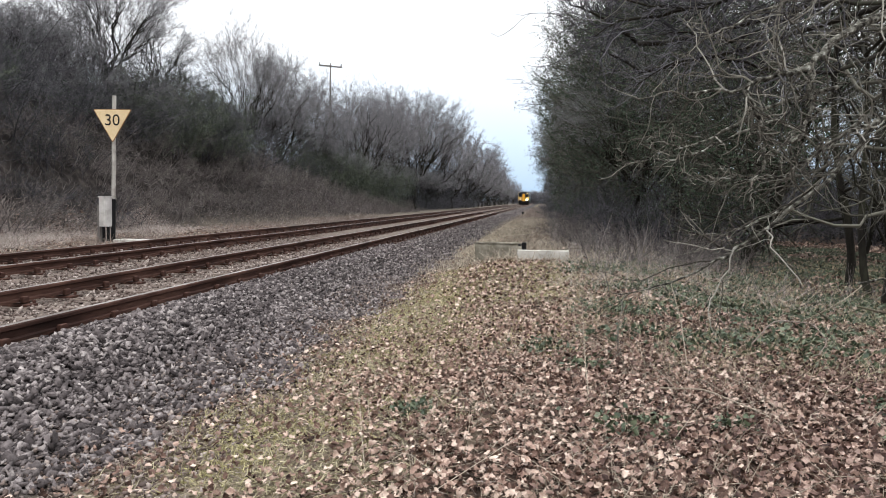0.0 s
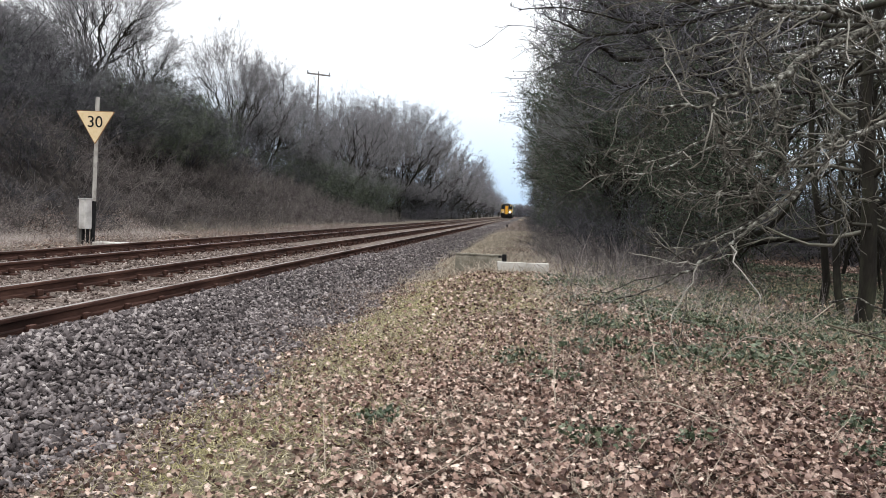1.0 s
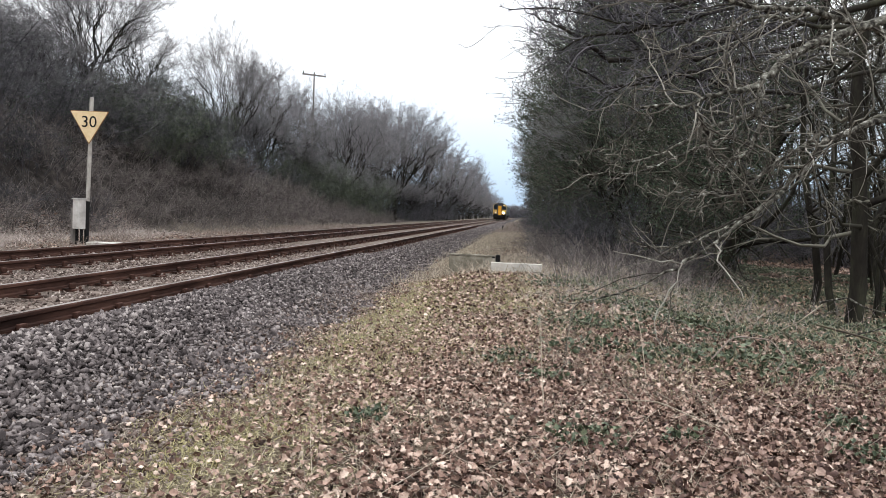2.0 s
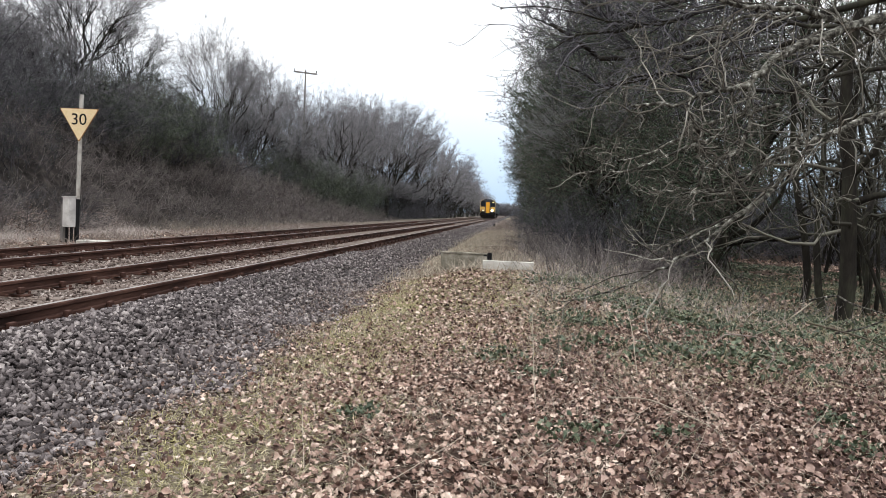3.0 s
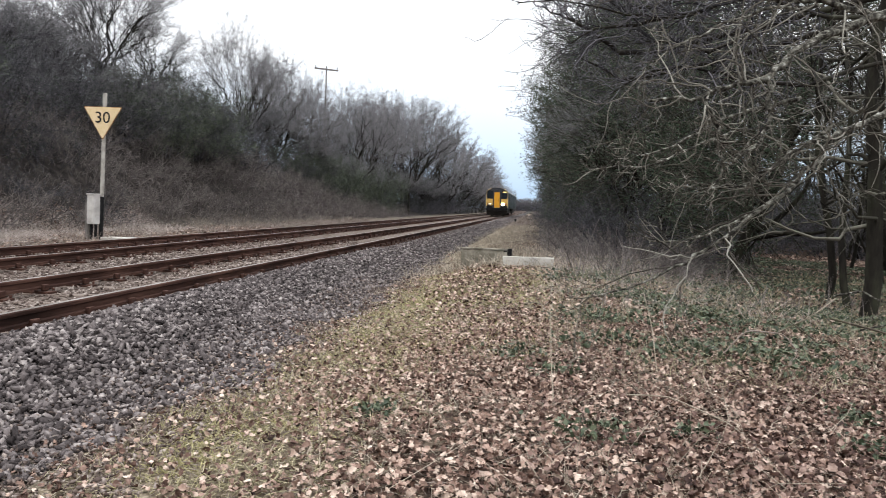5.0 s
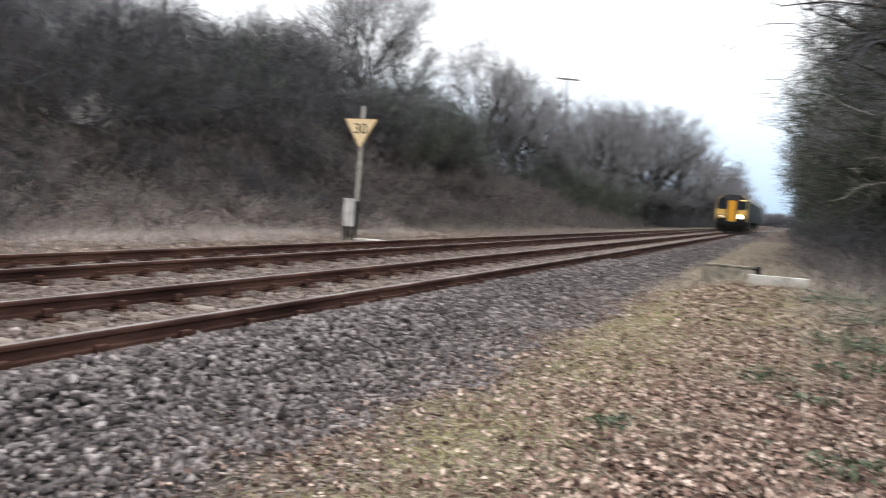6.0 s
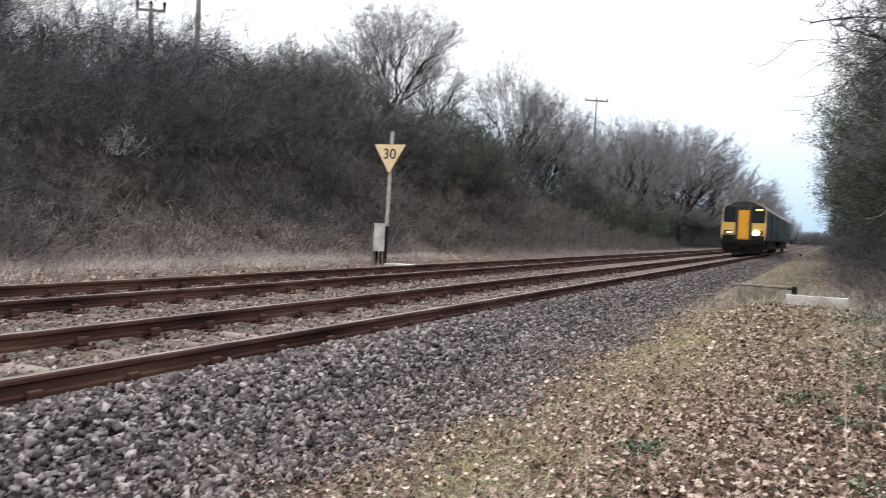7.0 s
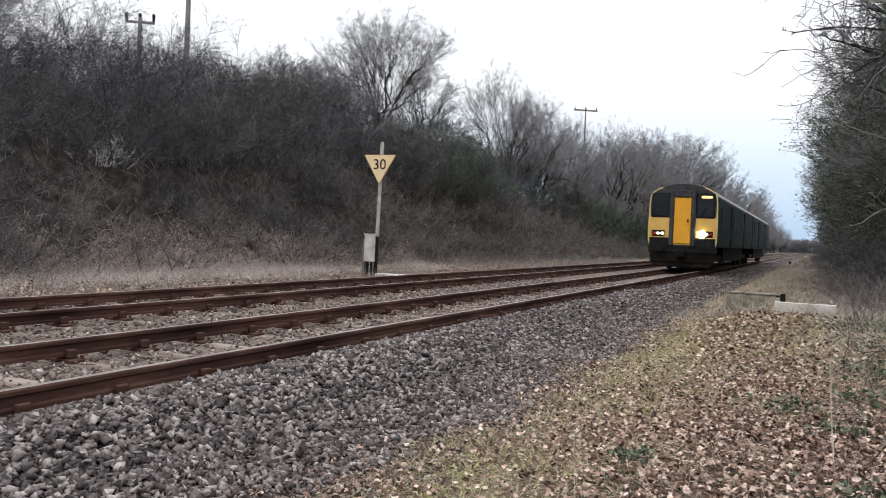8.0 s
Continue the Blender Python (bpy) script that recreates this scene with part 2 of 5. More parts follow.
def fast_mesh(name, verts, faces, mat, smooth=False):
    """A mesh from arrays: verts (n, 3), faces (m, k)."""
    verts, faces = np.asarray(verts, np.float32), np.asarray(faces, np.int32)
    me = bpy.data.meshes.new(name)
    k = faces.shape[1]
    me.vertices.add(len(verts))
    me.vertices.foreach_set("co", verts.ravel())
    me.loops.add(faces.size)
    me.loops.foreach_set("vertex_index", faces.ravel())
    me.polygons.add(len(faces))
    me.polygons.foreach_set("loop_start", np.arange(0, faces.size, k, dtype=np.int32))
    if smooth:
        me.polygons.foreach_set("use_smooth", np.ones(len(faces), bool))
    me.materials.append(mat)
    me.update(calc_edges=True)
    return me


def part(name, bm, mat, parent=None, label=""):
    """Links a bmesh or a ready mesh as one object, under parent where given."""
    if isinstance(bm, bmesh.types.BMesh):
        me = bpy.data.meshes.new(name)
        bm.normal_update()
        bm.to_mesh(me)
        bm.free()
        me.materials.append(mat)
    else:
        me = bm
    ob = new(name, me)
    ob.parent = parent
    return tagged(ob, label)


def box_bm(x0, x1, y0, y1, z0, z1, bevel=0.0, bm=None):
    bm = bm or bmesh.new()
    r = bmesh.ops.create_cube(bm, size=1.0)
    for v in r["verts"]:
        v.co = Vector(((x0 + x1) / 2 + v.co.x * (x1 - x0), (y0 + y1) / 2 + v.co.y * (y1 - y0), (z0 + z1) / 2 + v.co.z * (z1 - z0)))
    if bevel:
        es = list({e for v in r["verts"] for e in v.link_edges})
        bmesh.ops.bevel(bm, geom=es, offset=bevel, segments=2, affect="EDGES", profile=0.6)
    return bm


def cyl_bm(p0, p1, r0, r1=None, sides=12, bm=None):
    bm = bm or bmesh.new()
    p0, p1 = Vector(p0), Vector(p1)
    m = Matrix.Translation((p0 + p1) / 2) @ (p1 - p0).to_track_quat("Z", "Y").to_matrix().to_4x4()
    bmesh.ops.create_cone(bm, cap_ends=True, segments=sides, radius1=r0, radius2=r0 if r1 is None else r1, depth=(p1 - p0).length, matrix=m)
    return bm


def unit(v):
    return v / np.maximum(np.linalg.norm(v, axis=-1, keepdims=True), 1e-9)


def grow(start, way, length, radius, steps, wander, lift, taper=0.35):
    """Branches as wandering polylines, all at once: points (n, steps+1, 3) and radii."""
    n = len(start)
    pts = np.zeros((n, steps + 1, 3))
    pts[:, 0] = start
    d = unit(np.array(way, float))
    for s in range(steps):
        d = unit(d + rng.normal(0, wander, (n, 3)) + np.array([0, 0, lift]))
        pts[:, s + 1] = pts[:, s] + d * (length / steps)[:, None]
    rad = radius[:, None] * np.linspace(1, taper, steps + 1)[None]
    return pts, rad


def sprout(pts, rad, each, lo, hi, angle, ratio, length, thin, jitter=0.35):
    """Starts of side branches along given ones."""
    n, s, _ = pts.shape
    i = np.repeat(np.arange(n), each)
    f = rng.uniform(lo, hi, len(i)) * (s - 1)
    k = np.minimum(f.astype(int), s - 2)
    w = (f - k)[:, None]
    p = pts[i, k] * (1 - w) + pts[i, k + 1] * w
    d = unit(pts[i, k + 1] - pts[i, k])
    side = unit(np.cross(d, rng.normal(0, 1, (len(i), 3))))
    a = np.radians(rng.normal(angle, 12, len(i)))[:, None]
    way = d * np.cos(a) + side * np.sin(a)
    ln = length[i] * ratio * rng.uniform(1 - jitter, 1 + jitter, len(i)) * (1.15 - 0.5 * f / (s - 1))
    r = (rad[i, k] * (1 - w[:, 0]) + rad[i, k + 1] * w[:, 0]) * thin
    return p, way, ln, r


def tubes(name, groups, mat, smooth=True):
    """One mesh of tapered tubes from (points, radii, sides) groups."""
    vs, fs, off = [], [], 0
    for pts, rad, sides in groups:
        n, s, _ = pts.shape
        tan = np.zeros_like(pts)
        tan[:, 1:-1] = pts[:, 2:] - pts[:, :-2]
        tan[:, 0], tan[:, -1] = pts[:, 1] - pts[:, 0], pts[:, -1] - pts[:, -2]
        tan = unit(tan)
        ref = np.where(np.abs(tan[:, :1, 2:3]) > 0.9, np.array([[[1.0, 0, 0]]]), np.array([[[0, 0, 1.0]]]))
        u = unit(np.cross(tan, np.broadcast_to(ref, tan.shape)))
        v = np.cross(tan, u)
        ang = np.arange(sides) * 2 * np.pi / sides
        ring = pts[:, :, None] + rad[:, :, None, None] * (u[:, :, None] * np.cos(ang)[None, None, :, None] + v[:, :, None] * np.sin(ang)[None, None, :, None])
        idx = off + np.arange(n * s * sides).reshape(n, s, sides)
        a, b = idx[:, :-1], idx[:, 1:]
        f = np.stack([a, np.roll(a, -1, 2), np.roll(b, -1, 2), b], -1).reshape(-1, 4)
        vs.append(ring.reshape(-1, 3))
        fs.append(f)
        off += n * s * sides
    return fast_mesh(name, np.concatenate(vs), np.concatenate(fs), mat, smooth)


def leaves_mesh(name, at, size, mat, flat=0.0, tilt=None, aspect=0.6):
    """Folded pointed leaves, at given points."""
    n = len(at)
    nrm = unit(rng.normal(0, 1, (n, 3)) + np.array([0, 0, flat]))
    u = unit(np.cross(nrm, rng.normal(0, 1, (n, 3))))
    v = np.cross(nrm, u)
    L = (size * rng.uniform(0.6, 1.35, n))[:, None]
    fold = rng.uniform(0.05, 0.35, n)[:, None] * L
    curl = rng.uniform(-0.2, 0.35, n)[:, None] * L
    Wd = L * aspect * 0.5
    p0, p3 = at - u * L * 0.5 + nrm * curl, at + u * L * 0.5 + nrm * curl
    pl, pr = at + v * Wd + nrm * fold, at - v * Wd + nrm * fold
    vs = np.stack([p0, pl, p3, pr], 1).reshape(-1, 3)
    b = (np.arange(n) * 4)[:, None]
    fs = np.concatenate([b + np.array([[0, 2, 1]]), b + np.array([[0, 3, 2]])])
    return fast_mesh(name, vs, fs, mat)


def smooth01(v):
    v = np.clip(v, 0, 1)
    return v * v * (3 - 2 * v)


# ---- the lie of the land ----
RAILS = (-4.156, -5.661, -7.696, -9.201)
XC = (RAILS[0] + RAILS[1]) / 2
BED = -0.205


def bank_height(y):
    y = np.asarray(y, float)
    return 0.9 + 4.7 * (1 - smooth01((y - 36) / 58))


def ground_z(x, y):
    x, y = np.asarray(x, float), np.asarray(y, float)
    z = np.where(x > -2.3, -0.42 + 0.16 * smooth01((x + 2.3) / 2.2) + 0.05 * np.sin(x * 0.9 + 0.4 * y) * np.sin(y * 0.33 + 1), 0)
    shoulder = -0.44 + (BED + 0.44) * smooth01((-2.3 - x) / 1.15)
    z = np.where((x <= -2.3) & (x > -3.6), shoulder, z)
    z = np.where((x <= -3.6) & (x > -9.9), BED, z)
    z = np.where((x <= -9.9) & (x > -14.2), BED - 0.12 * smooth01((-9.9 - x) / 0.9), z)
    up = -0.355 + bank_height(y) * smooth01((-14.2 - x) / 6.4)
    z = np.where(x <= -14.2, np.maximum(up, -0.355), z)
    z = z + 0.12 * smooth01((x + 1.9) / 1.2) * smooth01((3.5 - x) / 1.5) * smooth01((y - 9.5) / 4) * smooth01((22 - y) / 4)
    return z + 0.012 * np.sin(x * 5.1 + y * 1.7) * np.sin(y * 4.3 - x * 2.2) * ((x > -2.3) | (x < -10.5))


def build_ground():
    xs = np.concatenate([[-900, -500, -250, -120, -70, -45, -34], np.arange(-30, -14, 0.7), np.arange(-14, -2.6, 0.3), np.arange(-2.6, 6, 0.15), np.arange(6, 20, 0.8), [24, 32, 50, 100, 250, 500, 900]])
    ys = np.concatenate([[-300, -120, -50, -25, -12, -6], np.arange(-3, 22, 0.22), np.arange(22, 60, 0.8), np.arange(60, 140, 4), [150, 170, 200, 240, 300, 400, 600, 1000, 1600]])
    X, Y = np.meshgrid(xs, ys)
    Z = ground_z(X, Y)
    v = np.stack([X, Y, Z], -1).reshape(-1, 3)
    n, m = len(xs), len(ys)
    i = (np.arange(m - 1)[:, None] * n + np.arange(n - 1)[None]).ravel()
    f = np.stack([i, i + 1, i + n + 1, i + n], 1)
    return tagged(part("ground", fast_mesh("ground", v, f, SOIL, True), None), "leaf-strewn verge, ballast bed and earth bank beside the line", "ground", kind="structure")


build_ground()


# ---- track ----
def rail_mesh(y0, y1):
    """Bullhead section: head, web and foot; the worn top is its own material."""
    prof = [(-0.035, -0.012), (-0.028, 0.0), (0.028, 0.0), (0.035, -0.012), (0.034, -0.038), (0.010, -0.052), (0.010, -0.108), (0.034, -0.120), (0.034, -0.145), (-0.034, -0.145), (-0.034, -0.120), (-0.010, -0.108), (-0.010, -0.052), (-0.034, -0.038)]
    v = [(x, y0, z) for x, z in prof] + [(x, y1, z) for x, z in prof]
    n = len(prof)
    f = [(i, i + n, (i + 1) % n + n, (i + 1) % n) for i in range(n)] + [tuple(range(n)), tuple(range(2 * n - 1, n - 1, -1))]
    return mesh_from("rail", v, f, [RUST, RAIL_TOP], face_mats=[1 if i == 1 else 0 for i in range(n)] + [0, 0])


def chair_mesh():
    """Cast chair: base plate, two jaws and a key."""
    bm = box_bm(-0.17, 0.17, -0.08, 0.08, -0.20, -0.165, 0.008)
    box_bm(0.04, 0.09, -0.05, 0.05, -0.16, -0.085, 0.012, bm)
    box_bm(-0.09, -0.04, -0.05, 0.05, -0.16, -0.08, 0.012, bm)
    cyl_bm((0.14, 0.05, -0.16), (0.14, 0.05, -0.13), 0.018, sides=6, bm=bm)
    cyl_bm((-0.14, -0.05, -0.16), (-0.14, -0.05, -0.13), 0.018, sides=6, bm=bm)
    me = bpy.data.meshes.new("chair")
    bm.to_mesh(me)
    bm.free()
    me.materials.append(RUST)
    return me


def sleeper_mesh():
    bm = box_bm(-1.3, 1.3, -0.127, 0.127, -0.30, -0.195, 0.012)
    for v in bm.verts:
        v.co += Vector((0, 0.006 * noise.noise(v.co * 3), 0.008 * noise.noise(v.co * 2 + Vector((5, 0, 0)))))
    me = bpy.data.meshes.new("sleeper")
    bm.to_mesh(me)
    bm.free()
    me.materials.append(SLEEPER)
    return me


CHAIR, SLEEPER_ME = chair_mesh(), sleeper_mesh()
PITCH, FIRST = 0.80, 4.70


def build_track(x, label):
    t = tagged(new("railway_track"), label, "railway track", "running lines")
    t.location = (x, 0, 0)
    for s in (-0.7525, 0.7525):
        r = part("rail", rail_mesh(-60, 700), None, t, "rusty steel rail with a worn bright top")
        r.location.x = s
    far_v, far_f = [], []
    for k in range(-12, 480):
        y = FIRST + k * PITCH + 0.03 * math.sin(k * 2.3)
        if k < 88:
            o = part("sleeper", SLEEPER_ME, None, t)
            o.location = (0.03 * math.sin(k * 1.7), y, 0)
            o.rotation_euler.z = 0.012 * math.sin(k * 5.1)
            for s in (-0.7525, 0.7525):
                c = part("chair", CHAIR, None, t)
                c.location = (s, y, 0)
        else:
            b = len(far_v)
            for dx, dy, dz in ((-1.3, -.12, -.19), (1.3, -.12, -.19), (1.3, .12, -.19), (-1.3, .12, -.19), (-1.3, -.12, -.3), (1.3, -.12, -.3)):
                far_v.append((dx, y + dy, dz))
            far_f += [(b, b + 1, b + 2, b + 3), (b, b + 4, b + 5, b + 1)]
    o = part("far_sleepers", mesh_from("far_sleepers", far_v, far_f, SLEEPER), None, t)
    tagged(o, kind="stuff")


build_track((RAILS[0] + RAILS[1]) / 2, "nearer running line of rusty bullhead rail on weathered sleepers")
build_track((RAILS[2] + RAILS[3]) / 2, "farther running line of rusty bullhead rail on weathered sleepers")


# ---- train ----
SPEED = 22.35


def section():
    """Half-section of the car body, from sill to roof crown."""
    pts = [(1.36, 1.02), (1.40, 1.25), (1.41, 1.9), (1.385, 2.75), (1.36, 3.05), (1.345, 3.13), (1.30, 3.23), (1.20, 3.33), (1.05, 3.42), (0.85, 3.50), (0.60, 3.575), (0.30, 3.625), (0.0, 3.64)]
    return pts


def car_shell(y0, y1):
    half = section()
    full = half + [(-x, z) for x, z in reversed(half[:-1])]
    n = len(full)
    rings = [(y0, 0.985), (y0 + 0.10, 1.0), (y1 - 0.10, 1.0), (y1, 0.985)]
    v = [(x * s, y, 1.02 + (z - 1.02) * (0.5 + s / 2)) for y, s in rings for x, z in full]
    f, fm = [], []
    for r in range(len(rings) - 1):
        for i in range(n - 1):
            f.append((r * n + i, r * n + i + 1, (r + 1) * n + i + 1, (r + 1) * n + i))
            zz = (full[i][1] + full[i + 1][1]) / 2
            fm.append(1 if zz > 3.16 else 0)
        f.append((r * n + n - 1, r * n, (r + 1) * n, (r + 1) * n + n - 1))
        fm.append(0)
    f += [tuple(range(n)), tuple(range(len(v) - 1, len(v) - n - 1, -1))]
    fm += [3, 3]
    return mesh_from("car_body", v, f, [TRAIN_GREEN, TRAIN_ROOF, TRAIN_CREAM, TRAIN_GREY], face_mats=fm)


def bogie(parent, y):
    b = part("bogie", box_bm(-1.15, 1.15, y - 1.5, y + 1.5, 0.42, 0.66, 0.04), UNDERFRAME, parent, "grimy steel bogie frame")
    for dy in (-1.3, 1.3):
        for s in (-1, 1):
            w = cyl_bm((s * 0.70, y + dy, 0.42), (s * 0.83, y + dy, 0.42), 0.42, sides=20)
            cyl_bm((s * 0.66, y + dy, 0.42), (s * 0.70, y + dy, 0.42), 0.45, sides=20, bm=w)
            part("wheel", w, UNDERFRAME, b)


def build_train():
    t = tagged(new("diesel_train"), "two-car diesel train, yellow gangway cab, dark green sides, headlights lit", "train")
    for car, y0 in enumerate((0.12, 20.15)):
        y1 = y0 + 19.6
        body = part("car_body", car_shell(y0, y1), None, t, "dark green car body with grey roof")
        for s in (-1, 1):
            # doors and windows along each side
            doors = (y0 + 5.6, y0 + 12.9)
            for d in doors:
                part("side_door", box_bm(s * 1.395 - 0.035, s * 1.395 + 0.035, d, d + 1.3, 1.06, 2.95, 0.02), BLACK, body, "black sliding door")
            yy = y0 + 1.5
            while yy < y1 - 1.4:
                if all(yy + 1.35 < d - 0.05 or yy > d + 1.35 for d in doors):
                    part("side_window", box_bm(s * 1.395 - 0.033, s * 1.395 + 0.033, yy, yy + 1.3, 1.86, 2.72, 0.02), GLASS_SIDE, body)
                    yy += 1.45
                else:
                    yy += 0.15
        part("underframe", box_bm(-1.2, 1.2, y0 + 4.5, y1 - 4.5, 0.35, 1.05, 0.05), UNDERFRAME, t)
        for b in (y0 + 2.9, y1 - 2.9):
            bogie(t, b)
        part("exhaust_vent", box_bm(-0.5, 0.5, y0 + 9, y0 + 11, 3.55, 3.72, 0.04), TRAIN_ROOF, t)
    part("gangway", box_bm(-0.55, 0.55, 19.6, 20.3, 1.1, 3.2, 0.05), TRAIN_GREY, t, "black rubber gangway between cars")

    # cab front: a panel that follows the body's section, with a pale edge
    half = section()

    def outline(sc, dz):
        h = [(x * sc, 1.02 + (z - 1.02) * sc + dz) for x, z in half]
        return h + [(-x, z) for x, z in reversed(h[:-1])]

    def plate(name, pts, ya, yb, mat, label=""):
        return part(name, plate_mesh(pts, ya, yb, mat, name), None, t, label)

    def plate_mesh(pts, ya, yb, mat, name="cab_brow"):
        n = len(pts)
        v = [(x, ya, z) for x, z in pts] + [(x, yb, z) for x, z in pts]
        f = [tuple(range(n)), tuple(range(2 * n - 1, n - 1, -1))] + [(i, (i + 1) % n, (i + 1) % n + n, i + n) for i in range(n)]
        me = mesh_from(name, v, f, mat)
        b2 = bmesh.new()
        b2.from_mesh(me)
        bmesh.ops.recalc_face_normals(b2, faces=b2.faces)
        b2.to_mesh(me)
        b2.free()
        return me

    plate("cab_rim", outline(1.0, 0), 0.045, 0.16, TRAIN_CREAM, "pale cab edge")
    inner = outline(0.968, 0.035)
    face = plate("cab_front", [(x, z) for x, z in inner if z < 2.0 and x > 0] + [(1.325, 2.24), (-1.325, 2.24)] + [(x, z) for x, z in inner if z < 2.0 and x < 0], 0.0, 0.08, TRAIN_FRONT, "faded yellow warning panel")
    part("cab_brow", plate_mesh([(1.325, 2.245)] + [(x, z) for x, z in inner if z > 2.3] + [(-1.325, 2.245)], 0.003, 0.08, TRAIN_GREY), None, t, "dark grey upper cab panel")
    # dark band with the two windscreens
    for s in (-1, 1):
        b = box_bm(min(s * 0.50, s * 1.29), max(s * 0.50, s * 1.29), -0.012, 0.05, 2.19, 3.31, 0.03)
        for v in b.verts:
            if abs(v.co.x) > 1.1 and v.co.z > 3.0:
                v.co.z -= 0.08
        part("windscreen_frame", b, BLACK, face)
        b = box_bm(min(s * 0.57, s * 1.235), max(s * 0.57, s * 1.235), -0.02, 0.0, 2.26, 3.22, 0.02)
        for v in b.verts:
            if abs(v.co.x) > 1.1 and v.co.z > 3.0:
                v.co.z -= 0.045
        part("windscreen", b, GLASS_DARK, face, "dark windscreen")
    # roof dome over the gangway
    part("roof_dome", plate_mesh([(0.90, 3.24)] + [(x, z) for x, z in outline(0.985, 0.03) if abs(x) < 0.9 and z > 3.3] + [(-0.90, 3.24)], -0.045, 0.35, TRAIN_GREY, "roof_dome"), None, t)
    # gangway: rubber surround and yellow door
    g = box_bm(-0.53, -0.355, -0.10, 0.08, 1.02, 3.36, 0.05)
    box_bm(0.355, 0.53, -0.10, 0.08, 1.02, 3.36, 0.05, g)
    box_bm(-0.35, 0.35, -0.10, 0.08, 3.06, 3.36, 0.05, g)
    part("gangway_surround", g, TRAIN_GREY, t, "dark grey rubber gangway surround")
    d = part("gangway_door", box_bm(-0.34, 0.34, -0.05, 0.06, 1.12, 3.05, 0.02), TRAIN_YELLOW, t, "orange-yellow gangway door")
    part("door_handle", box_bm(0.20, 0.26, -0.10, -0.05, 2.02, 2.14, 0.01), BLACK, d)
    # lamp clusters; the headlight disc is oversized to stand in for its glare
    for s in (-1, 1):
        c = part("lamp_cluster", box_bm(min(s * 0.70, s * 1.24), max(s * 0.70, s * 1.24), -0.02, 0.05, 1.40, 1.66, 0.02), BLACK, t)
        for dx, mat, r in ((0.80, HEADLIGHT if s > 0 else MARKER, 0.15 if s > 0 else 0.07), (0.98, MARKER, 0.065 if s < 0 else 0.075), (1.14, TAIL, 0.06)):
            part("lamp", cyl_bm((s * dx, -0.05, 1.53), (s * dx, 0.0, 1.53), r, sides=16), mat, c)
    part("destination_display", box_bm(0.74, 1.16, -0.035, -0.015, 3.03, 3.13), DISPLAY, t)
    # skirt, buffers, coupler, snow plough
    part("cab_skirt", box_bm(-1.37, 1.37, -0.015, 0.5, 0.72, 1.06, 0.05), BLACK, t, "black cab skirt")
    for s in (-1, 1):
        part("lower_panel", box_bm(min(s * 0.42, s * 1.34), max(s * 0.42, s * 1.34), -0.018, 0.1, 1.0, 1.36, 0.03), BLACK, t, "black lower cab panel")
    part("buffer_beam", box_bm(-1.30, 1.30, 0.02, 0.5, 0.30, 0.80, 0.08), UNDERFRAME, t)
    for s in (-1, 1):
        part("buffer", cyl_bm((s * 0.88, -0.22, 0.98), (s * 0.88, 0.1, 0.98), 0.20, 0.14, 16), BLACK, t)
    part("coupler", box_bm(-0.15, 0.15, -0.3, 0.2, 0.55, 0.82, 0.04), UNDERFRAME, t, "dark steel coupler head")
    part("obstacle_deflector", box_bm(-1.22, 1.22, 0.06, 0.3, 0.13, 0.42, 0.05), UNDERFRAME, t)
    part("windscreen_wiper", cyl_bm((0.72, -0.04, 2.26), (0.98, -0.04, 2.7), 0.012, sides=6), BLACK, t)
    return t


train = build_train()


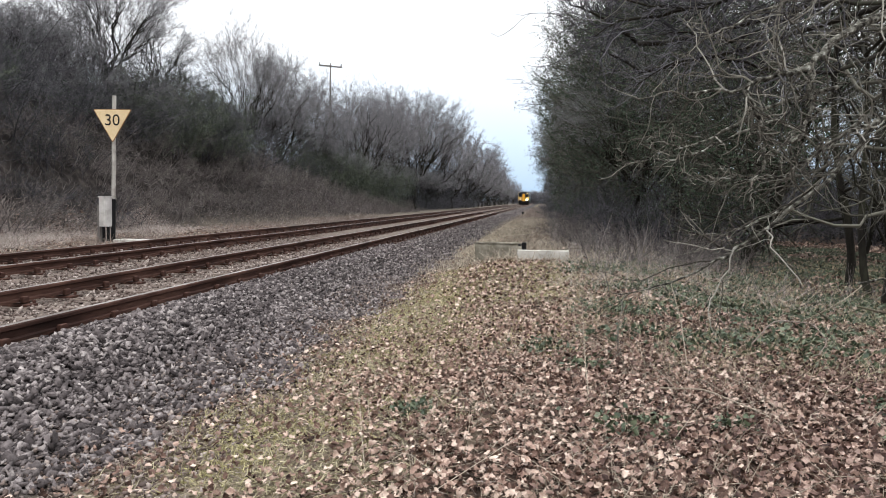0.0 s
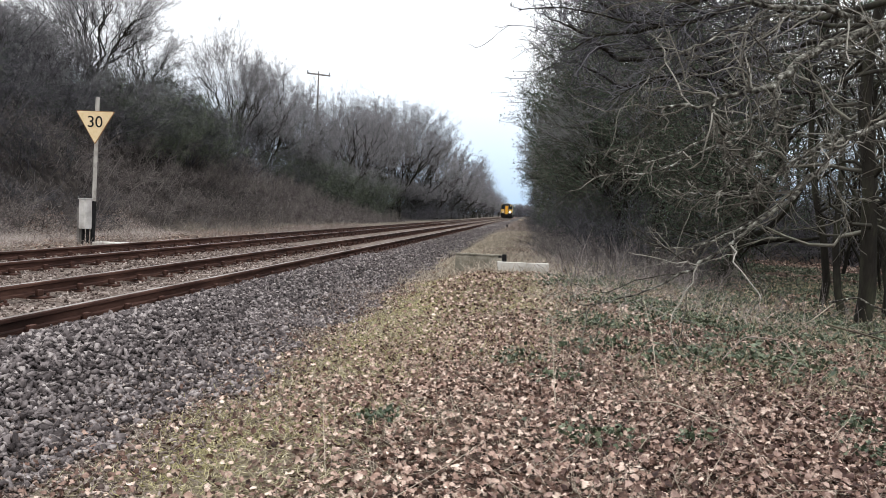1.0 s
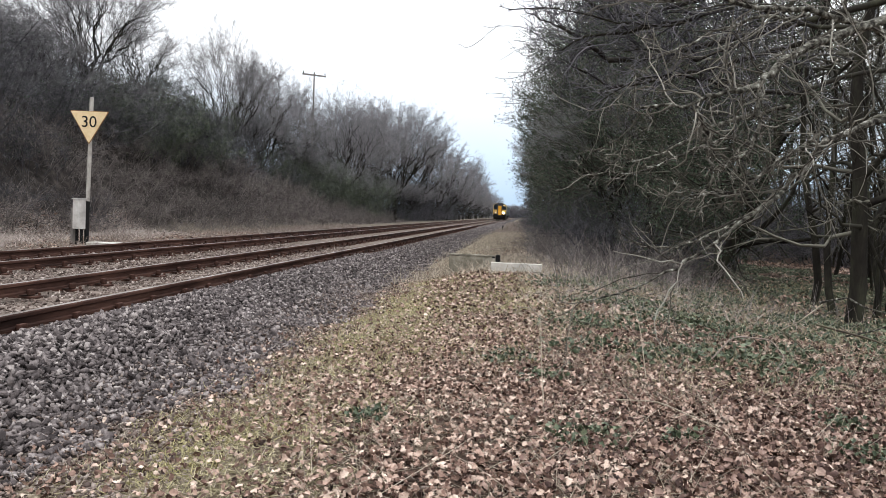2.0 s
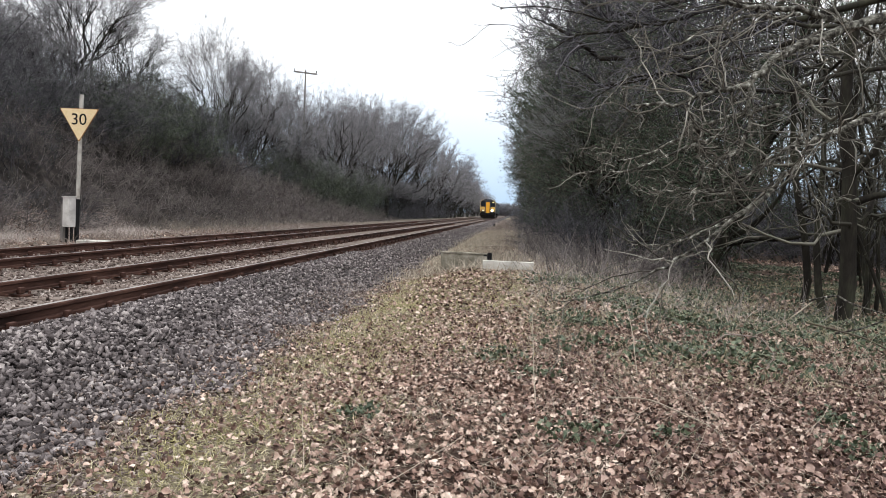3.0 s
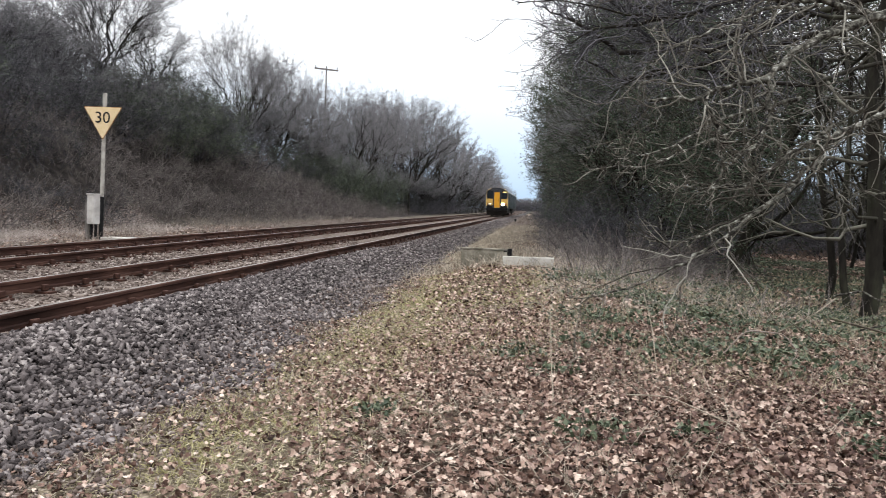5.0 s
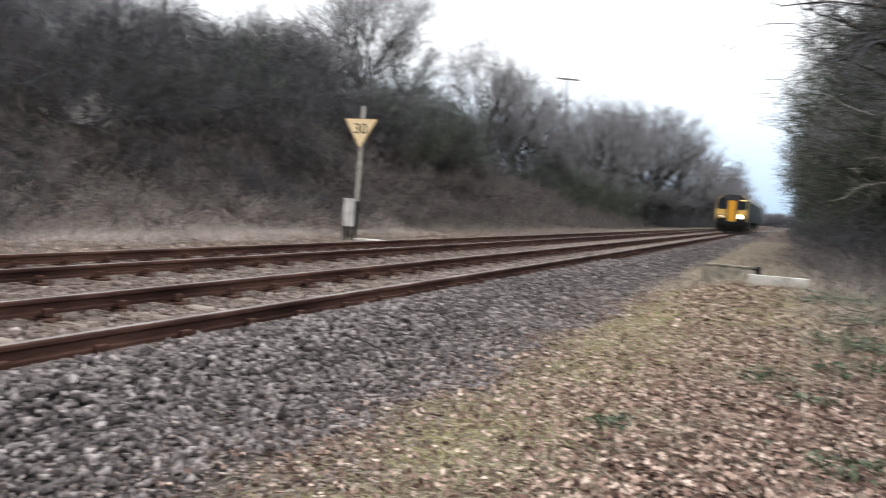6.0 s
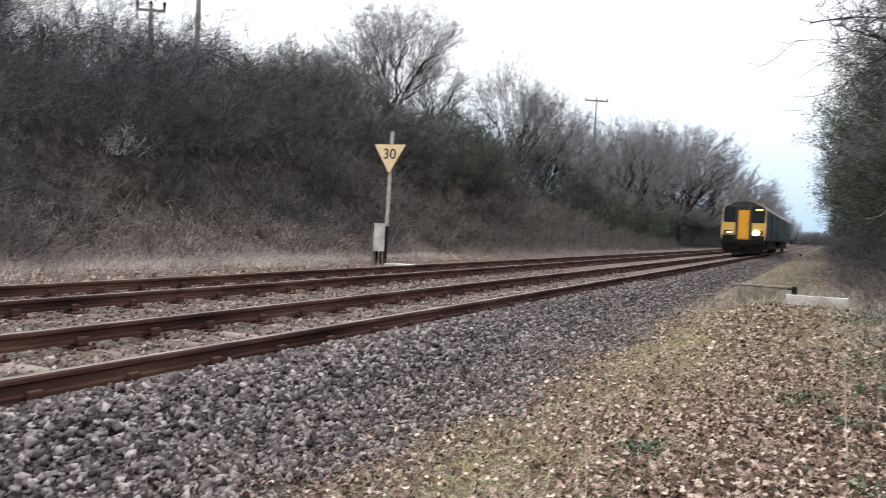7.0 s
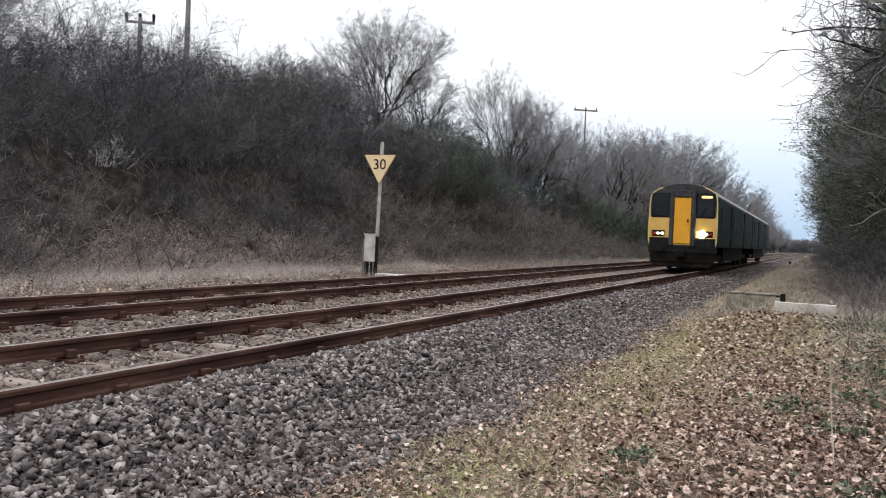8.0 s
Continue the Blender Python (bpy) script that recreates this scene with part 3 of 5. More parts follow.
# ---- line-side things ----
def build_sign():
    x, y, z0 = -12.12, 21.12, float(ground_z(-12.12, 21.12))
    s = tagged(new("speed_sign"), "yellow triangular 30 speed board on a grey lineside post", "sign")
    s.location = (x, y, z0)
    top = 3.86 - z0
    part("post", cyl_bm((-0.05, 0, 0), (0.03, 0, top), 0.055, sides=12), POST_GREY, s, "grey metal post")
    # No separate fitting: a black tube added to darken the lower post.
    part("post_dark_foot", cyl_bm((-0.05, 0, 0), (-0.025, 0, 1.25), 0.062, sides=12), BLACK, s, "dark lower post")
    zt = 3.45 - z0

    def tri(w, h, drop, ya, yb, r):
        pts = []
        for cx, cz in ((-w, 0), (w, 0), (0, -h)):
            c = Vector((cx, cz))
            mid = Vector((0, -h / 3))
            for k in (-1, 1):
                e = (mid - c).normalized()
                pts.append(c + e * r + Vector((-e.y, e.x)) * r * 0.45 * k)
        if (pts[1] - pts[2]).length > (pts[0] - pts[2]).length:
            pts[0], pts[1] = pts[1], pts[0]
        n = len(pts)
        ctr = Vector((0, -h / 3))
        pts.sort(key=lambda p: math.atan2(p.y - ctr.y, p.x - ctr.x))
        v = [(p.x, ya, zt - drop + p.y) for p in pts] + [(p.x, yb, zt - drop + p.y) for p in pts]
        f = [tuple(range(n)), tuple(range(2 * n - 1, n - 1, -1))] + [(i, (i + 1) % n, (i + 1) % n + n, i + n) for i in range(n)]
        return v, f
    v, f = tri(0.55, 0.94, -0.02, -0.07, -0.045, 0.025)
    part("board_edge", mesh_from("board_edge", v, f, SIGN_EDGE), None, s, "rust-brown board edge")
    v, f = tri(0.52, 0.89, -0.005, -0.082, -0.066, 0.02)
    board = part("board", mesh_from("board", v, f, SIGN_YELLOW), None, s, "faded yellow triangular board")
    cu = bpy.data.curves.new("numerals", "FONT")
    cu.body, cu.size, cu.align_x, cu.align_y, cu.extrude, cu.offset = "30", 0.45, "CENTER", "CENTER", 0.004, 0.0
    tmp = bpy.data.objects.new("numerals", cu)
    scene.collection.objects.link(tmp)
    dg = bpy.context.evaluated_depsgraph_get()
    me = bpy.data.meshes.new_from_object(tmp.evaluated_get(dg))
    bpy.data.objects.remove(tmp)
    me.materials.clear()
    me.materials.append(BLACK)
    num = part("numerals", me, None, board, "black figures 30")
    num.matrix_basis = pose(0.0, -0.088, zt - 0.30, 90, 0, 0)
    s.rotation_euler.z = radians(6)
    part("bracket", box_bm(-0.12, 0.12, -0.07, 0.06, zt - 0.16, zt - 0.11), POST_GREY, s)
    part("bracket", box_bm(-0.10, 0.10, -0.07, 0.06, zt - 0.56, zt - 0.51), POST_GREY, s)


def build_box():
    x, y = -12.33, 21.02
    z0 = float(ground_z(x, y))
    b = tagged(new("equipment_box"), "faded grey lineside equipment case on a short dark stand", "equipment box")
    b.location = (x, y, z0)
    part("case", box_bm(-0.14, 0.14, -0.12, 0.12, 0.46, 1.30, 0.02), BOX_GREY, b)
    part("case_door", box_bm(-0.115, 0.115, -0.133, -0.12, 0.52, 1.24, 0.006), BOX_GREY, b)
    part("lid", box_bm(-0.155, 0.155, -0.145, 0.135, 1.29, 1.325, 0.01), BOX_GREY, b)
    for s in (-0.09, 0.09):
        part("leg", box_bm(s - 0.03, s + 0.03, -0.03, 0.03, -0.05, 0.50), BLACK, b)
    part("side_plate", box_bm(-0.30, -0.20, -0.05, 0.05, 0.0, 1.05, 0.01), POLE_WOOD, b, "weathered backing post")
    b.rotation_euler.z = radians(-20)
    slab = tagged(part("concrete_slab", box_bm(-0.42, 0.42, -0.25, 0.25, -0.04, 0.12, 0.02), CONCRETE), "pale concrete slab lying in lineside grass", "slab")
    slab.location = (-11.55, 21.0, float(ground_z(-11.55, 21.0)))


def build_concrete():
    def wall(name, p, q, top, thick, label, mat=CONCRETE):
        p, q = Vector(p), Vector(q)
        L = (q - p).length
        bm = box_bm(0, L, -thick / 2, thick / 2, -0.6, 0, 0.012)
        bmesh.ops.subdivide_edges(bm, edges=bm.edges[:], cuts=3, use_grid_fill=True)
        for v in bm.verts:
            v.co += Vector((0, 0.01 * noise.noise(v.co * 4), 0.008 * noise.noise(v.co * 6)))
        o = tagged(part(name, bm, mat), label, "concrete wall")
        o.matrix_basis = Matrix.Translation((p.x, p.y, top)) @ Matrix.Rotation(math.atan2(q.y - p.y, q.x - p.x), 4, "Z")
        return o
    wall("concrete_headwall", (-0.45, 15.3, 0), (0.54, 15.3, 0), 0.09, 0.14, "pale concrete headwall half sunk in the grass")
    wall("concrete_kerb", (-1.38, 16.5, 0), (-0.3, 16.5, 0), 0.13, 0.10, "mossy low concrete edging beyond the headwall", CONCRETE_OLD)
    cope = tagged(part("coping_slab", box_bm(-0.55, 0.55, -0.07, 0.07, 0.0, 0.028, 0.006), CONCRETE_OLD), "thin weathered concrete coping on the low edging", "slab")
    cope.location = (-0.84, 16.5, 0.135)
    m = tagged(new("marker_post"), "short black marker post behind the concrete headwall", "marker post")
    m.location = (-0.33, 15.6, 0)
    part("stem", cyl_bm((0, 0, -0.4), (0, 0, 0.10), 0.03, sides=8), BLACK, m)
    part("cap", box_bm(-0.045, 0.045, -0.04, 0.04, 0.08, 0.22, 0.01), BLACK, m)
    part("arm", box_bm(-0.12, -0.05, -0.02, 0.02, 0.15, 0.18, 0.006), BLACK, m)
    f = tagged(new("marker_post"), "small dark lineside marker on the verge", "marker post")
    f.location = (-1.75, 74.0, float(ground_z(-1.75, 74)))
    part("stem", cyl_bm((0, 0, 0), (0, 0, 0.28), 0.04, sides=8), BLACK, f)
    part("cap", box_bm(-0.09, 0.09, -0.05, 0.05, 0.25, 0.46, 0.02), BLACK, f)


def pole_thing(x, y, top, arm, insulators, label, r=0.14, pot=1.0):
    z0 = float(ground_z(x, y)) - 0.2
    p = tagged(new("power_pole"), label, "utility pole", "power poles")
    p.location = (x, y, z0)
    part("pole", cyl_bm((0, 0, 0), (0, 0, top - z0), r, r * 0.75, 12), POLE_WOOD, p)
    if arm:
        a = part("crossarm", box_bm(-arm / 2, arm / 2, -0.06, 0.06, top - z0 - 0.35, top - z0 - 0.22), POLE_WOOD, p)
        for k in range(insulators):
            dx = -arm / 2 * 0.92 + arm * 0.92 * k / (insulators - 1)
            i = cyl_bm((dx, 0, top - z0 - 0.22), (dx, 0, top - z0 - 0.22 + 0.34 * pot), 0.07 * pot, 0.09 * pot, 10)
            cyl_bm((dx, 0, top - z0 - 0.22 + 0.34 * pot), (dx, 0, top - z0 - 0.22 + 0.46 * pot), 0.12 * pot, 0.05 * pot, 10, i)
            part("insulator", i, BLACK, a, "dark ceramic insulator")
    p.rotation_euler.z = radians(35)
    return p


build_sign()
build_box()
build_concrete()
pole_thing(-35.0, 32.8, 12.75, 1.6, 3, "wooden power pole with crossarm and three insulators")
pole_thing(-29.9, 31.2, 15.5, 0, 0, "tall plain grey pole above the bank", 0.15)
pole_thing(-20.0, 72.8, 13.75, 2.3, 3, "distant wooden power pole with a crossarm above bare trees", 0.09, 0.5)


# ---- trees and scrub ----
def tree_meshes(height, radius, seed, bark, twig, stems=4, boughs=6, fill=200, counts=(6, 4), fan=0.4, low=0.2, squat=0.36, middle=0.62, foliage=0, leaf=EVERGREEN, twig_r=0.009, girth=0.021):
    """A bare broadleaf: fanning stems and boughs, then branches that reach out to fill a dome, with twigs; foliage adds small dark leaves."""
    global rng
    rng = np.random.default_rng(seed)
    st = np.zeros((stems, 3))
    st[:, :2] = rng.normal(0, 0.15 * (stems > 1), (stems, 2))
    st[:, 2] = -0.25
    turn = np.arange(stems) * 2 * np.pi / stems + rng.uniform(0, 6) + rng.normal(0, 0.3, stems)
    out = fan * rng.uniform(0.35, 1.25, stems) * (stems > 1)
    way = np.stack([np.cos(turn) * out, np.sin(turn) * out, np.ones(stems)], 1) + rng.normal(0, 0.05, (stems, 3))
    H = height * rng.uniform(0.78, 0.92, stems) * (1 - 0.15 * out)
    R = np.full(stems, height * girth / stems ** 0.45)
    p0, r0 = grow(st, way, H, R, 10, 0.09, 0.02, 0.2)
    a = sprout(p0, r0, boughs, low, 0.9, 50, radius / height * 0.75, H, 0.6)
    p1, r1 = grow(*a, 7, 0.16, 0.03, 0.3)
    # where the branches should end: a lumpy dome
    g = unit(rng.normal(0, 1, (fill, 3)))
    lump = 1 + 0.16 * np.sin(g[:, 0] * 5 + seed) * np.sin(g[:, 2] * 6 + seed) + rng.normal(0, 0.05, fill)
    ends = g * (rng.uniform(0.25, 1.0, fill) ** 0.45 * lump)[:, None] * np.array([radius, radius, height * squat]) + np.array([0, 0, height * middle])
    nodes = np.concatenate([p0[:, 2:].reshape(-1, 3), p1[:, 1:].reshape(-1, 3)])
    rads = np.concatenate([r0[:, 2:].reshape(-1), r1[:, 1:].reshape(-1)])
    gap = np.linalg.norm(ends[:, None] - nodes[None], axis=2) + np.maximum(0, nodes[None, :, 2] - ends[:, None, 2] + 0.2) * 1.5 + rng.uniform(0, 0.8, (fill, len(nodes)))
    k = gap.argmin(1)
    s = np.linspace(0, 1, 6)[None, :, None]
    p2 = nodes[k][:, None] * (1 - s) + ends[:, None] * s
    span = np.linalg.norm(ends - nodes[k], axis=1)
    p2[:, 1:-1] += rng.normal(0, 0.06, p2[:, 1:-1].shape) * span[:, None, None]
    p2[:, 1:-1, 2] -= 0.10 * span[:, None]
    r2 = np.clip(rads[k] * 0.5, twig_r * 1.3, 0.03)[:, None] * np.linspace(1, 0.45, 6)[None]
    ln = np.clip(span, 0.5, 2.0)
    c = sprout(p2, r2, counts[0], 0.15, 1.0, 45, 0.62, ln, 0.6)
    heart = np.array([0, 0, height * (middle - 0.25)])
    p3, r3 = grow(c[0], unit(c[1] + 0.45 * unit(c[0] - heart)), c[2], np.maximum(c[3], twig_r), 3, 0.18, 0.04, 0.5)
    d = sprout(p3, r3, counts[1], 0.1, 1.0, 42, 0.6, c[2], 0.6)
    p4, r4 = grow(d[0], unit(d[1] + 0.3 * unit(d[0] - heart)), d[2], np.maximum(d[3], twig_r * 0.75), 1, 0.22, 0.0, 0.5)
    trunk = tubes("trunk", [(p0, r0, 8), (p1, r1, 5)], bark)
    crown = tubes("crown", [(p2, r2, 4), (p3, r3, 3), (p4, r4, 3)], twig)
    leaves = None
    if foliage:
        pts = np.concatenate([p2.reshape(-1, 3), p3.reshape(-1, 3), p4.reshape(-1, 3)])
        pts = pts[rng.integers(0, len(pts), foliage)] + rng.normal(0, 0.07, (foliage, 3))
        leaves = leaves_mesh("foliage", pts, 0.052, leaf, 0.3)
    return trunk, crown, leaves


def tree(name, meshes, m, scale, label, category="tree", group=""):
    t = tagged(new(name), label, category, group)
    for nm, me in zip(("trunk", "crown", "foliage"), meshes):
        if me:
            part(nm, me, None, t)
    t.matrix_basis = m
    t.scale = (scale,) * 3
    return t


def bend(p, q, way, steps, wobble, g):
    """Curved branches from p to q that set out along way: points (n, steps+1, 3), and their end directions."""
    span = np.linalg.norm(q - p, axis=1)[:, None]
    c = p + unit(way) * span * 0.5
    s = np.linspace(0, 1, steps + 1)[None, :, None]
    pts = (1 - s) ** 2 * p[:, None] + 2 * s * (1 - s) * c[:, None] + s ** 2 * q[:, None]
    pts[:, 1:-1] += g.normal(0, wobble, pts[:, 1:-1].shape) * span[:, None]
    return pts, unit(q - c)


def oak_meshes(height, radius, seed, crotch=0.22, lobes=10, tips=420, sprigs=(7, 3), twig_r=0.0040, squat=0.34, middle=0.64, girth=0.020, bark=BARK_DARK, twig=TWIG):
    """A bare oak: a short bole, limbs that reach into the lobes of its crown, and branches that divide down to fine twigs."""
    global rng
    rng = g = np.random.default_rng(seed)
    heart = np.array([0, 0, height * middle])
    size = np.array([radius, radius, height * squat])
    k = np.arange(lobes) + 0.5
    up = 1 - 1.35 * k / lobes
    turn = k * 2.399963 + g.uniform(0, 6)
    side = np.sqrt(np.maximum(0, 1 - up * up))
    way = np.stack([np.cos(turn) * side, np.sin(turn) * side, up], 1) + g.normal(0, 0.12, (lobes, 3))
    lobe = heart + way * size * g.uniform(0.58, 0.72, (lobes, 1))
    lobe_r = size * 0.40 * g.uniform(0.85, 1.2, (lobes, 1))
    of_lobe = g.integers(0, lobes, tips)
    tip = lobe[of_lobe] + unit(g.normal(0, 1, (tips, 3))) * (g.uniform(0, 1, (tips, 1)) ** 0.42) * lobe_r[of_lobe]

    def split(points, owner, owners, each):
        """Picks branch ends among the points of each owner; gives ends, their owners, and each point's branch."""
        ends, own, mine = [], [], np.zeros(len(points), int)
        for o in range(owners):
            i = np.flatnonzero(owner == o)
            if not len(i):
                continue
            c = points[g.choice(i, min(each, len(i)), replace=False)]
            mine[i] = len(own) + np.linalg.norm(points[i][:, None] - c[None], axis=2).argmin(1)
            ends += list(c)
            own += [o] * len(c)
        return np.array(ends), np.array(own), mine

    bole = np.array([[[0, 0, -0.3], [0.02 * height, 0, crotch * height * 0.5], [0, 0.01 * height, crotch * height]]])
    thick = height * girth
    top = bole[0, -1]
    start = np.repeat(top[None], lobes, 0) - np.array([0, 0, 1.0]) * g.uniform(0, 0.45 * crotch * height, (lobes, 1))
    n1 = start + (lobe - start) * 0.62
    p1, _ = bend(start, n1, unit(lobe - start) * np.array([1.0, 1.0, 0.6]) + np.array([0, 0, 0.35]), 8, 0.04, g)
    r1 = thick * 0.36 * np.linspace(1, 0.5, 9)[None] * g.uniform(0.7, 1.2, (lobes, 1))

    def fork(points, owner, owners, each, p_up, r_up, reach, steps, thin):
        ends, own, mine = split(points, owner, owners, each)
        s = np.clip(g.uniform(0.45, 1.15, len(own)), 0, 1) * (p_up.shape[1] - 1)
        i = np.minimum(s.astype(int), p_up.shape[1] - 2)
        w = (s - i)[:, None]
        p = p_up[own, i] * (1 - w) + p_up[own, i + 1] * w
        d = unit(p_up[own, i + 1] - p_up[own, i])
        q = p + (ends - p) * reach
        pts, _ = bend(p, q, d * 0.7 + unit(q - p) * 0.6, steps, 0.045, g)
        return pts, r_up[own, i][:, None] * thin * np.linspace(1, 0.5, steps + 1)[None], mine

    p2, r2, own2 = fork(tip, of_lobe, lobes, 7, p1, r1, 0.7, 6, 0.6)
    p3, r3, own3 = fork(tip, own2, len(p2), 5, p2, r2, 0.8, 5, 0.6)
    i = g.integers(1, 6, tips)
    a = p3[own3, i]
    p4, _ = bend(a, tip, unit(tip - a) + 0.6 * unit(p3[own3, 5] - p3[own3, 0]), 5, 0.06, g)
    r4 = np.clip(r3[own3, i] * 0.6, twig_r * 1.4, 0.03)[:, None] * np.linspace(1, 0.5, 6)[None]
    ln = np.clip(np.linalg.norm(tip - a, axis=1), 0.6, 1.8)
    c = sprout(p4, r4, sprigs[0], 0.1, 1.0, 44, 0.36, ln, 0.6)
    p5, r5 = grow(c[0], unit(c[1] + 0.25 * unit(c[0] - heart)), c[2], np.clip(c[3], twig_r, twig_r * 1.8), 4, 0.24, 0.02, 0.6)
    e = sprout(p5, r5, sprigs[1], 0.15, 1.0, 40, 0.6, c[2], 0.7)
    p6, r6 = grow(e[0], unit(e[1] + 0.15 * unit(e[0] - heart)), e[2], np.maximum(e[3], twig_r * 0.75), 2, 0.24, 0.0, 0.6)
    trunk = tubes("trunk", [(bole, thick * np.array([[1.15, 0.85, 0.7]]), 10), (p1, r1, 7), (p2, np.maximum(r2, twig_r * 2), 5)], bark)
    crown = tubes("crown", [(p3, np.maximum(r3, twig_r * 1.6), 4), (p4, r4, 3), (p5, r5, 3), (p6, r6, 3)], twig)
    return trunk, crown, None


def bush_meshes(seed, height, width, stems, density, twig, foliage=0, leaf=EVERGREEN):
    """A thicket: many arching stems from one stool."""
    global rng
    rng = np.random.default_rng(seed)
    st = np.zeros((stems, 3))
    st[:, :2] = rng.normal(0, width * 0.22, (stems, 2))
    st[:, 2] = -0.2
    way = np.stack([st[:, 0] * 0.8, st[:, 1] * 0.8, np.ones(stems)], 1) + rng.normal(0, 0.3, (stems, 3))
    ln = height * rng.uniform(0.6, 1.15, stems)
    p0, r0 = grow(st, way, ln, np.full(stems, 0.015), 5, 0.15, 0.02, 0.35)
    a = sprout(p0, r0, density, 0.15, 1.0, 48, 0.42, ln, 0.6)
    p1, r1 = grow(a[0], a[1], a[2], np.maximum(a[3], 0.0065), 3, 0.2, 0.03, 0.4)
    b = sprout(p1, r1, density + 3, 0.1, 1.0, 45, 0.55, a[2], 0.6)
    p2, r2 = grow(b[0], b[1], b[2], np.maximum(b[3], 0.0042), 2, 0.2, 0.02, 0.5)
    stem = tubes("thicket", [(p0, r0, 4), (p1, r1, 3), (p2, r2, 3)], twig)
    leaves = None
    if foliage:
        pts = np.concatenate([p1.reshape(-1, 3), p2.reshape(-1, 3)])
        pts = pts[rng.integers(0, len(pts), foliage)] + rng.normal(0, 0.07, (foliage, 3))
        leaves = leaves_mesh("foliage", pts, 0.06, leaf, 0.3)
    return stem, leaves


def bush(meshes, m, scale, label, name="scrub_bush", group="scrub on the bank"):
    t = tagged(new(name), label, "bush", group)
    part("thicket", meshes[0], None, t)
    if meshes[1]:
        part("foliage", meshes[1], None, t)
    t.matrix_basis = m
    t.scale = (scale,) * 3
    return t


OAK_A = oak_meshes(9.0, 4.7, 11, 0.20, 13, 900, squat=0.37, middle=0.63)
OAK_B = oak_meshes(9.0, 4.3, 12, 0.06, 12, 850, squat=0.44, middle=0.56, girth=0.016)
OAK_C = oak_meshes(9.0, 4.2, 13, 0.10, 11, 700, squat=0.46, middle=0.54)
OAK_D = oak_meshes(9.0, 4.2, 16, 0.25, 10, 700, squat=0.36, middle=0.62)
OAK_FAR = oak_meshes(9.0, 4.6, 19, 0.10, 11, 480, (7, 2), 0.0075, 0.48, 0.52)
THORN = oak_meshes(4.0, 2.3, 29, 0.08, 9, 360, (8, 3), 0.0038, 0.42, 0.56)
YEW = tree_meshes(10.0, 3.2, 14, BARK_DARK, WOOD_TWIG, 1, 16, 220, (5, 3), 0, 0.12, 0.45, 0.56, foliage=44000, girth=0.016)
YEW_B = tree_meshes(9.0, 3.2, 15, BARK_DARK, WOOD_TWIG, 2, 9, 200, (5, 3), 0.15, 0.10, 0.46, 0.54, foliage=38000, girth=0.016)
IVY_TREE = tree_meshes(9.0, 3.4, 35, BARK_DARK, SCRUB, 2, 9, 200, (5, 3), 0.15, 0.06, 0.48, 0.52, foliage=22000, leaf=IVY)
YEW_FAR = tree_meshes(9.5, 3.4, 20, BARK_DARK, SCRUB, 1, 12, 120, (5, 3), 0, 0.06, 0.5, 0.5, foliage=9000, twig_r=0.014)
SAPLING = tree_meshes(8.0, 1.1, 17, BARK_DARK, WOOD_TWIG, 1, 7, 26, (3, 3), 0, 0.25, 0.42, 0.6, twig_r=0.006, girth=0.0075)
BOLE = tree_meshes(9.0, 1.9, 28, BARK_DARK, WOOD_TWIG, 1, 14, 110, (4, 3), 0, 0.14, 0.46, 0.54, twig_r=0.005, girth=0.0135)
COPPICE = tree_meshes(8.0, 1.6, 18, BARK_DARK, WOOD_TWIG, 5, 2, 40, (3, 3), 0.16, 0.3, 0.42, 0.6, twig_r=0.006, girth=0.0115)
SCRUB_A = bush_meshes(21, 3.0, 2.8, 30, 8, SCRUB, 0)
SCRUB_B = bush_meshes(22, 2.8, 3.0, 30, 8, SCRUB, 1200)
SCRUB_C = bush_meshes(23, 2.4, 2.8, 26, 8, SCRUB, 300)
SCRUB_P = bush_meshes(27, 3.0, 2.4, 24, 8, TWIG, 0)
BRAMBLES = bush_meshes(24, 1.0, 2.4, 26, 6, BRAMBLE, 0)
IVY_BUSH = bush_meshes(36, 3.2, 3.4, 26, 6, SCRUB, 15000, IVY)
PALE_BUSH = bush_meshes(25, 1.2, 1.6, 14, 5, DEAD_WOOD, 0)


def at(x, y, rz=0.0, dz=0.0):
    return pose(x, y, float(ground_z(x, y)) + dz, 0, 0, rz)


